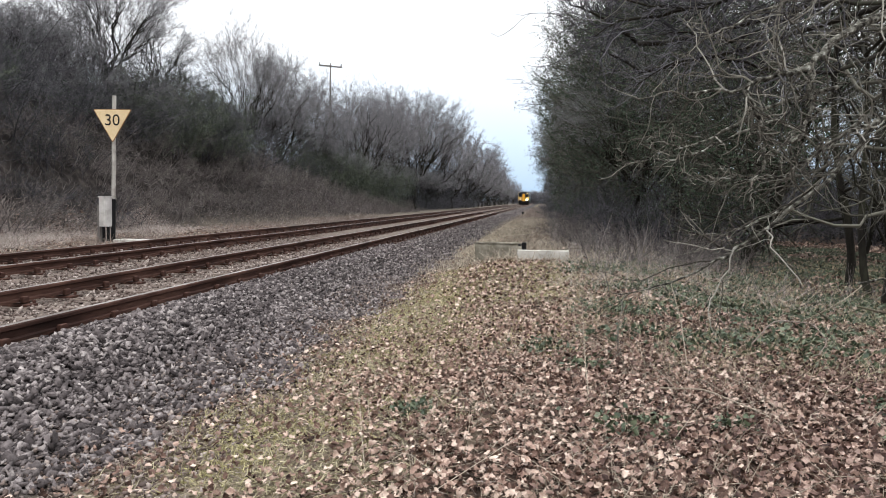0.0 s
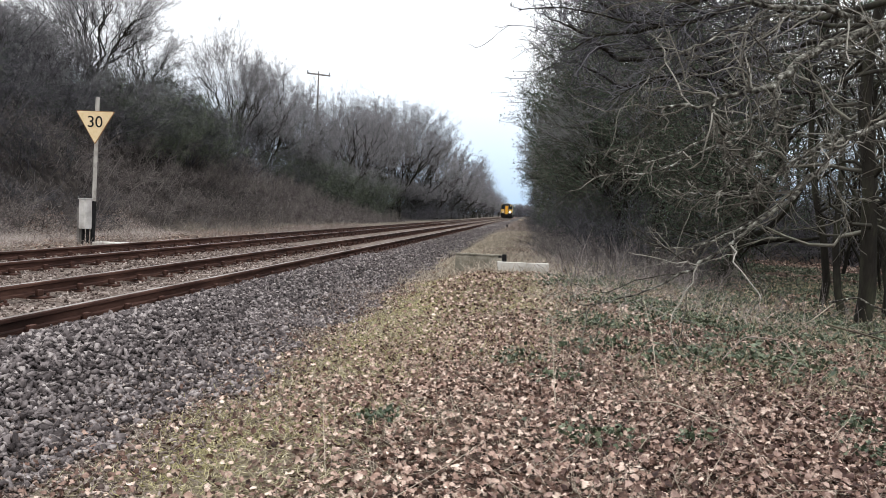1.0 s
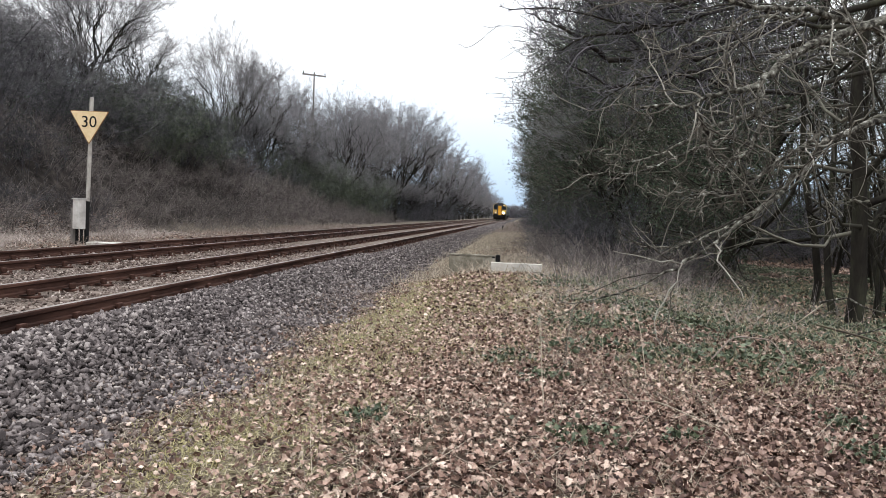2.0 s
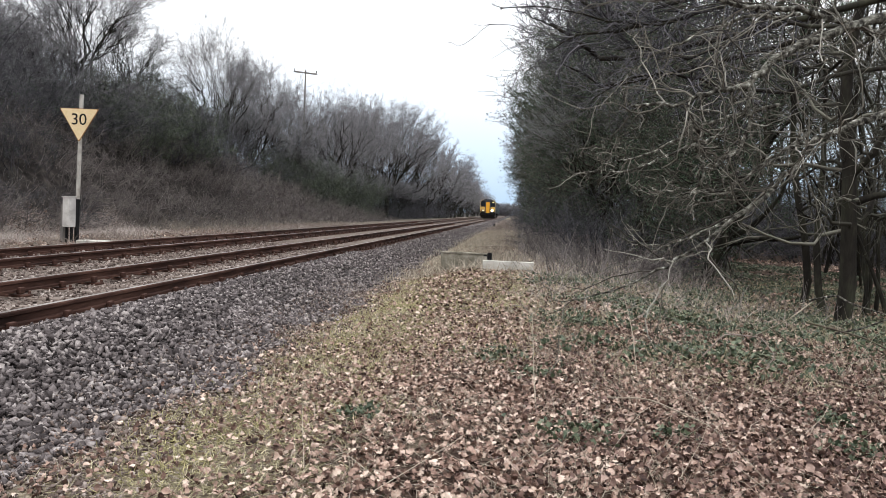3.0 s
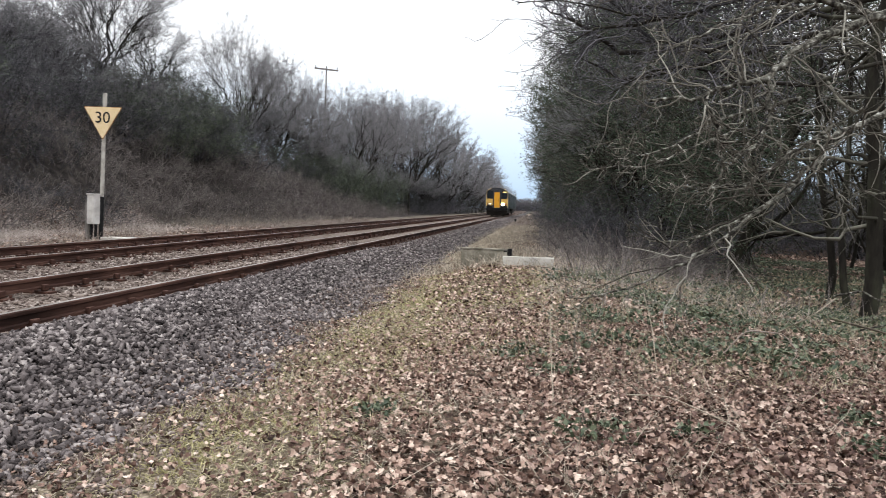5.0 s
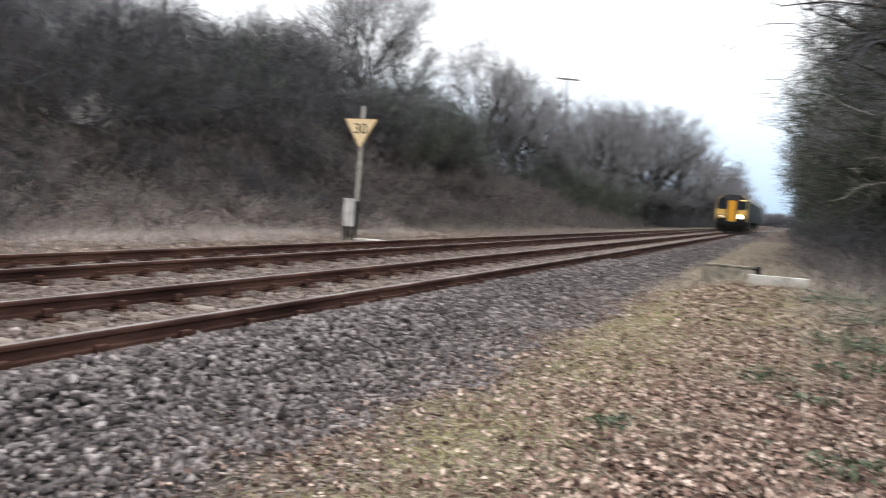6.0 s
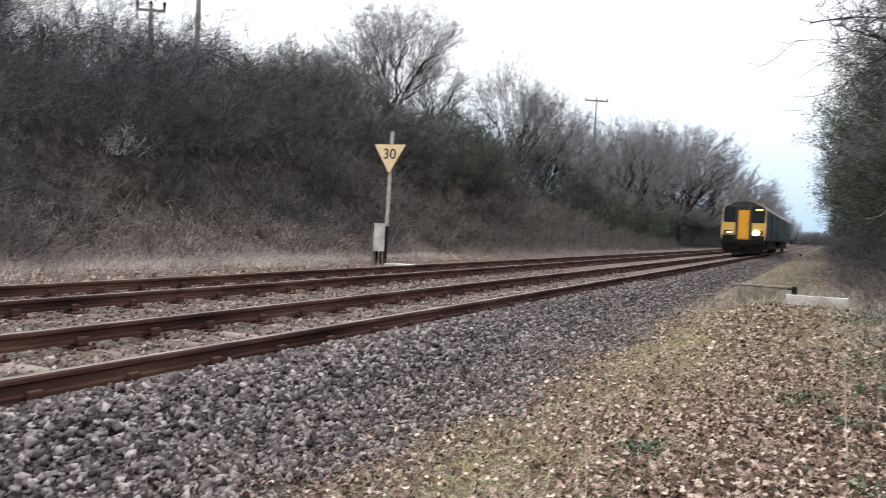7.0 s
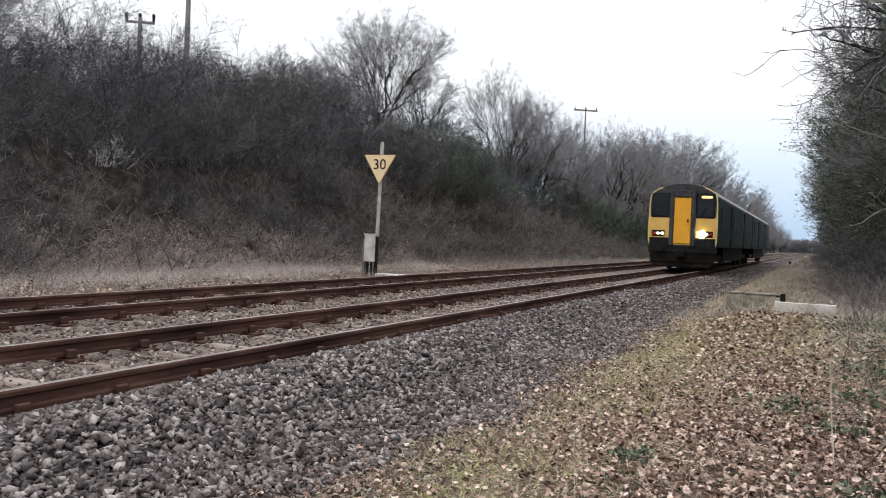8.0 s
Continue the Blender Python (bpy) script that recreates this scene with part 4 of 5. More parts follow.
def plant_left():
    r = random.Random(3)
    # x, y, mesh, height of the crown's top above the rails
    big = [(-20.0, 34.6, OAK_A, 12.7), (-20.4, 40.0, OAK_D, 10.9), (-20.0, 51.6, OAK_B, 13.0), (-20.4, 59.5, OAK_C, 12.6), (-20.2, 67.0, OAK_B, 12.0), (-18.0, 77.4, OAK_C, 13.4), (-18.0, 88.0, OAK_B, 13.4),
           (-16.6, 101.0, OAK_A, 16.6), (-16.4, 116.0, OAK_C, 16.2), (-22.5, 76.0, OAK_C, 13.5), (-21.5, 96.0, OAK_B, 14.5), (-21.0, 110.0, OAK_C, 16.0),
           (-15.2, 132.0, OAK_FAR, 15.2), (-14.8, 148.0, OAK_FAR, 15.0), (-14.2, 166.0, OAK_FAR, 14.6), (-14.0, 184.0, OAK_FAR, 14.6), (-14.0, 206.0, OAK_FAR, 13.6), (-14.0, 236.0, OAK_FAR, 12.2), (-14.0, 270.0, OAK_FAR, 11.6), (-13.6, 315.0, OAK_FAR, 11.0), (-13.4, 370.0, OAK_FAR, 11.0),
           (-27.6, 17.6, OAK_D, 11.0), (-36.0, 36.8, OAK_D, 12.9), (-34.0, 41.0, OAK_C, 12.2), (-25.0, 36.0, OAK_C, 10.5)]
    for x, y, me, top in big:
        tree("bare_tree", me, at(x, y, r.uniform(0, 360)), (top - float(ground_z(x, y))) / 9.0, "bare grey-brown winter tree on the cutting bank", group="trees on the bank")
    for x, y, top in ((-25.0, 15.6, 8.6), (-28.5, 21.6, 8.4), (-20.6, 27.8, 9.2), (-19.6, 30.2, 8.8), (-22.0, 31.5, 9.6), (-18.6, 44.0, 6.6), (-23.0, 45.0, 8.2), (-18.4, 74.0, 6.2), (-17.6, 82.0, 6.0)):
        tree("thorn_tree", THORN, at(x, y, r.uniform(0, 360)), (top - float(ground_z(x, y))) / 4.0, "low dense grey-twigged leafless thorn tree on the bank", group="trees on the bank")
    for x, y, me, s in ((-18.3, 33.5, IVY_TREE, 0.42), (-18.6, 37.6, IVY_TREE, 0.50), (-18.8, 41.0, IVY_TREE, 0.40), (-19.4, 46.5, IVY_TREE, 0.34), (-20.4, 56.5, IVY_TREE, 0.40), (-18.6, 60.0, IVY_TREE, 0.38), (-19.0, 66.0, IVY_TREE, 0.45), (-19.2, 72.0, IVY_TREE, 0.50), (-18.6, 80.0, IVY_TREE, 0.55), (-18.2, 90.0, IVY_TREE, 0.65), (-17.2, 100.0, IVY_TREE, 0.7), (-16.6, 112.0, IVY_TREE, 0.8), (-16.0, 126.0, IVY_TREE, 0.7), (-15.4, 142.0, IVY_TREE, 0.8), (-14.8, 160.0, IVY_TREE, 0.8)):
        me = YEW_FAR if y > 75 else me
        tree("ivy_clad_tree", me, at(x, y, r.uniform(0, 360)), s, "dark ivy-clad tree among bare scrub on the bank", group="trees on the bank")
    for x, y, sc in ((-17.8, 36.2, 0.95), (-17.9, 38.8, 1.05), (-18.0, 41.2, 0.95), (-18.3, 33.4, 0.8), (-18.9, 57.5, 0.6), (-18.7, 63.0, 0.75), (-18.2, 68.0, 1.1), (-17.8, 73.0, 1.2), (-17.4, 79.0, 1.3), (-17.4, 86.0, 1.4), (-19.0, 23.0, 0.7), (-17.9, 18.2, 0.5)):
        bush(IVY_BUSH, at(x, y, r.uniform(0, 360)), sc, "olive-green ivy-smothered bush among bare scrub", "ivy_bush", "ivy bushes")
    # the denser belt that closes the view along the line
    for k, y in enumerate(np.arange(150, 330, 11.0)):
        me, nm = (OAK_FAR, "bare_tree") if k % 3 else (YEW_FAR, "ivy_clad_tree")
        tree(nm, me, at(-14.2 - 0.5 * (k % 2) + r.uniform(-0.3, 0.3), y, r.uniform(0, 360)), r.uniform(0.8, 1.1), "distant winter tree beside the line", group="trees on the bank")
    # the thicket that fills the foot of those trees
    for k, y in enumerate(np.arange(55, 135, 3.6)):
        x = -20.2 + 0.055 * (y - 55) + r.uniform(-0.5, 0.5)
        if k % 3 == 2:
            tree("ivy_clad_tree", YEW_FAR, at(x - 0.6, y, r.uniform(0, 360)), r.uniform(0.48, 0.62) + 0.002 * (y - 55), "dark ivy-clad tree among bare scrub on the bank", group="trees on the bank")
        else:
            tree("thorn_tree", THORN, at(x, y, r.uniform(0, 360)), r.uniform(1.1, 1.45) + 0.006 * (y - 55), "low dense grey-twigged leafless thorn tree on the bank", group="trees on the bank")
    # scrub in rows up the slope
    for y in np.arange(8, 50, 2.9):
        for x, lo, hi in ((-16.0, 0.45, 0.65), (-17.2, 0.75, 1.0), (-18.8, 0.85, 1.05), (-20.8, 0.85, 1.1), (-23.4, 0.85, 1.1), (-27.0, 0.9, 1.1)):
            if x > -18 and y > 27:
                continue
            if x < -22 and y < 25:
                lo, hi = 0.5, 0.75
            xx, yy = x + r.uniform(-0.8, 0.8), y + r.uniform(-1, 1)
            if abs(xx + 16.4) < 0.7 and abs(yy - 14.2) < 0.9:
                continue
            me = SCRUB_C if x > -16.5 else r.choice([SCRUB_A, SCRUB_B, SCRUB_B])
            bush(me, at(xx, yy, r.uniform(0, 360), -0.1), r.uniform(lo, hi), "dense dark leafless scrub on the earth bank")
    for x, y, s in ((-24.6, 27.0, 1.2), (-25.0, 30.5, 1.25), (-24.2, 33.5, 1.2), (-25.4, 23.5, 1.2)):
        bush(SCRUB_A, at(x, y, r.uniform(0, 360)), s, "tall dark leafless scrub on top of the bank")
    for x, y, s in ((-19.4, 29.5, 1.05), (-20.0, 31.5, 1.2), (-18.2, 20.0, 0.7), (-20.0, 17.0, 0.9), (-18.6, 34.0, 0.9)):
        bush(SCRUB_P, at(x, y, r.uniform(0, 360)), s, "grey-twigged leafless hawthorn on the bank")
    for y in np.arange(8, 92, 2.4):
        x = -15.6 + r.uniform(-0.5, 0.4)
        bush(BRAMBLES, at(x, y, r.uniform(0, 360)), r.uniform(0.7, 1.2), "brown tangled brambles at the foot of the bank", "bramble_bush", "brambles")
        x = -16.8 + r.uniform(-0.5, 0.5)
        bush(BRAMBLES, at(x, y + 0.8, r.uniform(0, 360)), r.uniform(0.5, 0.8) if y < 24 else r.uniform(0.9, 1.4), "brown tangled brambles at the foot of the bank", "bramble_bush", "brambles")
    for y in np.arange(25, 100, 2.3):
        bush(BRAMBLES, at(-17.9 + r.uniform(-0.6, 0.5), y, r.uniform(0, 360)), r.uniform(0.8, 1.2), "brown tangled brambles at the foot of the bank", "bramble_bush", "brambles")
    for y in np.arange(48, 190, 5.0):
        for x in (-16.2, -19.6, -22.0) if y < 110 else (-16.2, -18.5):
            if x > -17 and y < 105:
                continue
            bush(r.choice([SCRUB_B, SCRUB_A]), at(x + r.uniform(-0.6, 0.6), y + r.uniform(-2, 2), r.uniform(0, 360), -0.2), r.uniform(0.6, 0.9) if y < 78 else r.uniform(0.8, 1.15), "dense dark leafless scrub on the earth bank")
    bush(PALE_BUSH, at(-17.3, 15.2, 40, 0.35), 0.68, "pale dead branches standing out of dark scrub", "dead_bush", "")


def plant_right():
    r = random.Random(5)
    spots = [(4.5, 10.8, BOLE, 1.0), (4.75, 11.9, SAPLING, 1.0), (5.35, 11.8, COPPICE, 0.75), (5.45, 20.6, BOLE, 1.1), (3.9, 16.0, YEW, 0.85), (3.5, 21.5, YEW_B, 1.0), (3.3, 27.0, YEW, 1.1), (3.5, 33.0, YEW_B, 1.2), (3.6, 39.5, YEW, 1.2), (3.8, 47.0, YEW_B, 1.3), (3.9, 56.0, YEW, 1.3), (4.0, 66.0, YEW_B, 1.4), (4.0, 78.0, YEW, 1.35), (4.1, 92.0, YEW_B, 1.45), (4.2, 108.0, YEW, 1.35), (4.3, 127.0, YEW_B, 1.4), (4.4, 150.0, YEW, 1.3), (4.5, 180.0, YEW_B, 1.3), (4.6, 220.0, YEW, 1.3), (4.8, 270.0, YEW_B, 1.3),
             (2.9, 24.5, OAK_D, 0.75), (3.1, 36.0, OAK_C, 0.85), (3.2, 51.0, OAK_D, 0.95), (3.3, 72.0, OAK_C, 1.1), (8.5, 15.0, COPPICE, 1.0), (7.2, 29.0, OAK_D, 1.0), (8.0, 38.0, YEW, 1.1), (11.2, 12.5, COPPICE, 1.1), (15.0, 20.0, OAK_C, 0.9), (16.0, 30.0, YEW, 1.1), (21.0, 26.0, YEW_B, 1.2), (20.0, 38.0, YEW, 1.1), (13.5, 42.0, YEW_B, 1.2), (26.0, 34.0, YEW, 1.2), (17.5, 14.5, OAK_D, 0.9)]
    for x, y, me, s in spots:
        me = YEW_FAR if y > 60 and me in (YEW, YEW_B) else me
        nm, lb = ("ivy_clad_tree", "dark ivy-clad tree at the edge of the wood") if me in (YEW, YEW_B, YEW_FAR) else ("bare_tree", "bare dark-barked winter tree at the edge of the wood")
        tree(nm, me, at(x, y, r.uniform(0, 360)), s, lb, group="trees of the wood")
    for k in range(100):
        y = r.uniform(11.5, 34)
        x = r.uniform(0.36, 0.80) * y + r.uniform(-0.5, 1.5)
        tree("sapling", r.choice([SAPLING, SAPLING, COPPICE]), at(x, y, r.uniform(0, 360)), r.uniform(0.7, 1.15), "thin bare sapling in the wood", group="saplings of the wood")
    for x, y in ((1.5, 17.5), (2.3, 18.6), (1.3, 20.2), (2.6, 21.0), (1.9, 22.8), (3.2, 17.0), (3.9, 19.2), (2.9, 15.2), (1.2, 24.5)):
        bush(BRAMBLES, at(x, y, r.uniform(0, 360)), r.uniform(0.6, 0.85), "brown tangled dead stems beside the wood", "bramble_bush", "brambles")
    for y in np.arange(25, 44, 1.9):
        bush(BRAMBLES, at(1.7 + r.uniform(-0.6, 0.7) + 0.01 * y, y, r.uniform(0, 360)), r.uniform(0.7, 1.1), "tall brown dead stems beside the wood", "bramble_bush", "brambles")
    for x in (-22, -19, -16, -14, -11, -9, -7, -5, -3, -1, 1, 3, 5, 8, 13):
        tree("bare_tree", OAK_FAR, at(x, 470 + 9 * x % 60, x * 40), 1.0, "distant bare tree closing the line of sight", group="distant trees")
    for x in range(-22, 16, 2):
        bush(SCRUB_A, at(x + r.uniform(-0.6, 0.6), 452 + r.uniform(-6, 6), r.uniform(0, 360)), r.uniform(1.7, 2.4), "distant bare hedge closing the line of sight", group="distant hedge")
    for y in np.arange(19, 120, 5.0):
        bush(r.choice([SCRUB_B, SCRUB_C]), at(2.7 + r.uniform(-0.4, 0.6), y, r.uniform(0, 360)), r.uniform(0.6, 0.95), "leafless scrub under the trees of the wood", group="scrub of the wood")
    for k in range(34):
        y = r.uniform(26, 50)
        bush(r.choice([SCRUB_A, SCRUB_B]), at(r.uniform(0.14, 0.85) * y, y, r.uniform(0, 360)), r.uniform(0.8, 1.3), "leafless undergrowth deep in the wood", group="scrub of the wood")


plant_left()
plant_right()


# ---- the overhanging tree beside the camera ----
BOUGHS = [
    ([(3.85, 4.60, 2.3), (2.6, 4.4, 2.25), (1.98, 4.24, 2.10), (1.75, 4.12, 2.01), (1.48, 3.99, 1.89), (1.28, 3.86, 1.75), (1.19, 3.80, 1.65), (1.02, 3.73, 1.61), (0.89, 3.66, 1.54), (0.63, 3.59, 1.51)], 0.031, 0.006),
    ([(0.89, 3.66, 1.53), (0.94, 3.66, 1.42), (0.96, 3.66, 1.31), (0.99, 3.66, 1.24), (0.93, 3.64, 1.13)], 0.011, 0.005),
    ([(1.19, 3.80, 1.65), (1.19, 3.74, 1.51), (1.16, 3.71, 1.35), (0.99, 3.66, 1.24)], 0.011, 0.006),
]
BOUGHS += [
    ([(3.85, 4.60, 2.0), (2.8, 4.6, 1.85), (2.09, 4.43, 1.62), (1.89, 4.31, 1.55), (1.65, 4.18, 1.45), (1.51, 4.11, 1.28), (1.35, 4.04, 1.14), (1.0, 3.89, 0.87), (0.84, 3.82, 0.76), (0.60, 3.74, 0.65), (0.36, 3.71, 0.60)], 0.024, 0.002),
    ([(3.85, 4.60, 2.2), (2.8, 4.5, 2.12), (2.04, 4.35, 2.01), (1.89, 4.23, 2.03), (1.61, 4.11, 2.07), (1.31, 3.98, 2.05), (0.9, 3.8, 2.06), (0.4, 3.7, 2.02)], 0.030, 0.006),
    ([(1.65, 4.18, 1.45), (1.48, 4.11, 1.39), (1.32, 4.04, 1.28), (1.18, 4.02, 1.17), (0.93, 4.00, 1.13)], 0.011, 0.004),
]
SIDE_BOUGHS = [
    ([(1.48, 4.25, 1.63), (1.16, 4.16, 1.54), (0.88, 4.08, 1.39), (0.7, 3.99, 1.3), (0.57, 3.9, 1.32)], 0.011, 0.0025, 14, 0.2),
    ([(1.71, 4.4, 1.52), (1.39, 4.3, 1.28), (1.2, 4.2, 1.15), (0.92, 4.1, 1.18), (0.79, 4.0, 1.09)], 0.011, 0.0025, 14, 0.2),
    ([(1.29, 4.2, 1.05), (1.02, 4.1, 0.91), (0.79, 4.0, 0.86), (0.61, 3.9, 0.94)], 0.008, 0.0025, 14, 0.2),
    ([(1.77, 4.9, 2.27), (1.47, 4.8, 2.22), (1.17, 4.7, 2.11), (0.92, 4.6, 1.97), (0.7, 4.5, 1.8)], 0.012, 0.0025, 14, 0.2),
    ([(1.31, 4.6, 1.51), (1.01, 4.5, 1.39), (0.72, 4.4, 1.25), (0.42, 4.3, 1.24)], 0.009, 0.0025, 14, 0.2),
]
DARK_BOUGHS = [
    ([(4.55, 7.75, 3.9), (2.57, 6.97, 3.17), (1.80, 6.58, 2.79), (1.38, 6.33, 2.59), (0.96, 6.18, 2.47), (0.51, 6.03, 2.37), (0.36, 5.91, 2.24)], 0.03, 0.005),
    ([(1.38, 6.33, 2.59), (1.16, 6.20, 2.50), (0.76, 6.06, 2.49), (0.42, 5.93, 2.55), (-0.04, 5.79, 2.50)], 0.012, 0.004),
    ([(4.55, 7.75, 3.5), (2.43, 6.95, 3.07), (2.0, 6.78, 2.55), (1.48, 6.62, 2.34), (1.09, 6.49, 2.38), (0.85, 6.37, 2.34)], 0.024, 0.004),
    ([(4.55, 7.75, 2.6), (2.97, 7.27, 2.39), (2.45, 7.11, 2.15), (1.86, 6.85, 2.14), (1.39, 6.61, 2.22), (0.97, 6.47, 2.14), (0.69, 6.33, 1.93)], 0.024, 0.004),
]
DARK_BOUGHS += [
    ([(4.55, 7.75, 3.0), (3.0, 7.0, 2.75), (2.4, 6.6, 2.6), (1.8, 6.3, 2.7), (1.2, 6.0, 2.85), (0.6, 5.8, 2.9), (0.2, 5.7, 2.85)], 0.024, 0.004),
    ([(4.55, 7.75, 3.46), (0.96, 7.65, 2.46), (0.62, 7.28, 2.63), (0.33, 6.92, 2.68), (0.1, 6.64, 2.70)], 0.036, 0.0016, 22, 0.085),
    ([(4.55, 7.75, 3.89), (0.94, 7.65, 2.89), (0.57, 7.26, 3.0), (0.3, 6.95, 3.0)], 0.034, 0.0016, 22, 0.085),
    ([(4.55, 7.75, 3.3), (1.02, 8.12, 2.3), (0.67, 7.73, 2.42), (0.42, 7.45, 2.46)], 0.032, 0.0016, 20, 0.085),
]


def overhang(x0, y0, height, girth, boughs_at, bark, twig, label, seed, each, fine):
    """A tree whose boughs follow given lines, each with side branches and twigs."""
    global rng
    rng = np.random.default_rng(seed)
    t = tagged(new("overhanging_tree"), label, "tree")
    z0 = float(ground_z(x0, y0))
    t.location = (x0, y0, z0)
    o = np.array([x0, y0, z0])
    trunk, tr = grow(np.array([[0, 0, -0.2]]), np.array([[0, 0, 1.0]]), np.array([height]), np.array([girth]), 9, 0.03, 0.03, 0.4)
    part("trunk", tubes("trunk", [(trunk, tr, 10)], BARK), None, t)

    def path(ctrl, r0, r1):
        c = np.array(ctrl) - o
        s = np.linspace(0, len(c) - 1, 4 * (len(c) - 1) + 1)
        p = np.stack([np.interp(s, np.arange(len(c)), c[:, k]) for k in range(3)], 1)
        q = p.copy()
        q[1:-1] = (p[:-2] + 2 * p[1:-1] + p[2:]) / 4
        q[1:-1] += rng.normal(0, 0.008, q[1:-1].shape)
        return q[None], np.linspace(r0, r1, len(q))[None]

    for ctrl, r0, r1, *some in boughs_at:
        count, reach = some or (each, 0.17)
        p, rr = path(ctrl, r0, r1)
        part("branch", tubes("branch", [(p, rr, 8)], bark), None, t)
        L = np.array([np.linalg.norm(np.diff(p[0], axis=0), axis=1).sum()])
        a = sprout(p, rr, count, 0.3 if L[0] > 1.6 else 0.1, 1.0, 48, reach, L, 0.5)
        p1, r1_ = grow(a[0], a[1], a[2], np.maximum(np.minimum(a[3], fine * 2.6), fine * 1.4), 8, 0.25, 0.012, 0.45)
        b = sprout(p1, r1_, 5, 0.1, 1.0, 45, 0.5, a[2], 0.65)
        p2, r2 = grow(b[0], b[1], b[2], np.maximum(b[3] * 0.8, fine), 5, 0.26, 0.01, 0.5)
        tagged(part("twig_spray", tubes("twig_spray", [(p1, r1_, 5), (p2, r2, 4)], twig), None, t), kind="stuff")


overhang(3.9, 4.6, 6.0, 0.13, BOUGHS + SIDE_BOUGHS, BARK_PALE, TWIG_PALE, "bare tree with pale lichened branches reaching over the verge", 31, 26, 0.0017)
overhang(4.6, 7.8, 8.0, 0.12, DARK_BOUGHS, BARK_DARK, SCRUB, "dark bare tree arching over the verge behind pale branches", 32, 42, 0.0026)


# ---- loose pieces of the ground ----
def stones_mesh(name, at_pts, size, mat, seed, rich=True):
    """Angular stones: broken blocks or squashed octahedra, all in one mesh."""
    g = np.random.default_rng(seed)
    if rich:
        base = np.array([(x, y, z) for x in (-1, 1) for y in (-1, 1) for z in (-1, 1)], float) * 0.72
        tri = np.array([(0, 1, 3), (0, 3, 2), (4, 6, 7), (4, 7, 5), (0, 4, 5), (0, 5, 1), (2, 3, 7), (2, 7, 6), (0, 2, 6), (0, 6, 4), (1, 5, 7), (1, 7, 3)])
    else:
        base = np.array([(1, 0, 0), (-1, 0, 0), (0, 1, 0), (0, -1, 0), (0, 0, 1), (0, 0, -1)], float)
        tri = np.array([(0, 2, 4), (2, 1, 4), (1, 3, 4), (3, 0, 4), (2, 0, 5), (1, 2, 5), (3, 1, 5), (0, 3, 5)])
    n, k = len(at_pts), len(base)
    v = base[None] * g.uniform(0.6, 1.3, (n, k, 1)) + g.normal(0, 0.2, (n, k, 3))
    v = v * np.stack([g.uniform(0.7, 1.3, n), g.uniform(0.55, 1.0, n), g.uniform(0.3, 0.62, n)], 1)[:, None]
    q = unit(g.normal(0, 1, (n, 4)) * np.array([1, 0.45, 0.45, 1]))
    w, x, y, z = q.T
    R = np.stack([1 - 2 * (y * y + z * z), 2 * (x * y - z * w), 2 * (x * z + y * w), 2 * (x * y + z * w), 1 - 2 * (x * x + z * z), 2 * (y * z - x * w), 2 * (x * z - y * w), 2 * (y * z + x * w), 1 - 2 * (x * x + y * y)], 1).reshape(n, 3, 3)
    at_pts = at_pts + np.stack([np.zeros(n), np.zeros(n), g.uniform(-0.008, 0.026, n)], 1)
    v = np.einsum("nij,nkj->nki", R, v) * (size * g.uniform(0.55, 1.3, n))[:, None, None] + at_pts[:, None]
    f = (np.arange(n) * k)[:, None, None] + tri[None]
    return fast_mesh(name, v.reshape(-1, 3), f.reshape(-1, 3), mat)


def scatter(n, x0, x1, y0, y1, seed, lift=0.0, near=1.0):
    g = np.random.default_rng(seed)
    x = g.uniform(x0, x1, n)
    y = y0 + (y1 - y0) * g.uniform(0, 1, n) ** near
    return np.stack([x, y, ground_z(x, y) + lift], 1)


def ragged(p):
    """Shifts the ballast's lower edge in and out."""
    x, y = p[:, 0], p[:, 1]
    x = x + smooth01((x + 3.1) / 0.7) * (0.22 * np.sin(y * 1.3) + 0.15 * np.sin(y * 3.3 + 1.0) + 0.08 * np.sin(y * 9.1))
    return np.stack([x, y, p[:, 2] + ground_z(x, y) - ground_z(p[:, 0], y)], 1)


def heaped(p):
    """Lifts stones into a low heap against the sleeper ends."""
    return p + np.stack([np.zeros(len(p)), np.zeros(len(p)), 0.06 * smooth01((-3.15 - p[:, 0]) / 0.5)], 1)


def clear_of_rails(p):
    ok = np.ones(len(p), bool)
    for r in RAILS:
        ok &= np.abs(p[:, 0] - r) > 0.075
    return p[ok]


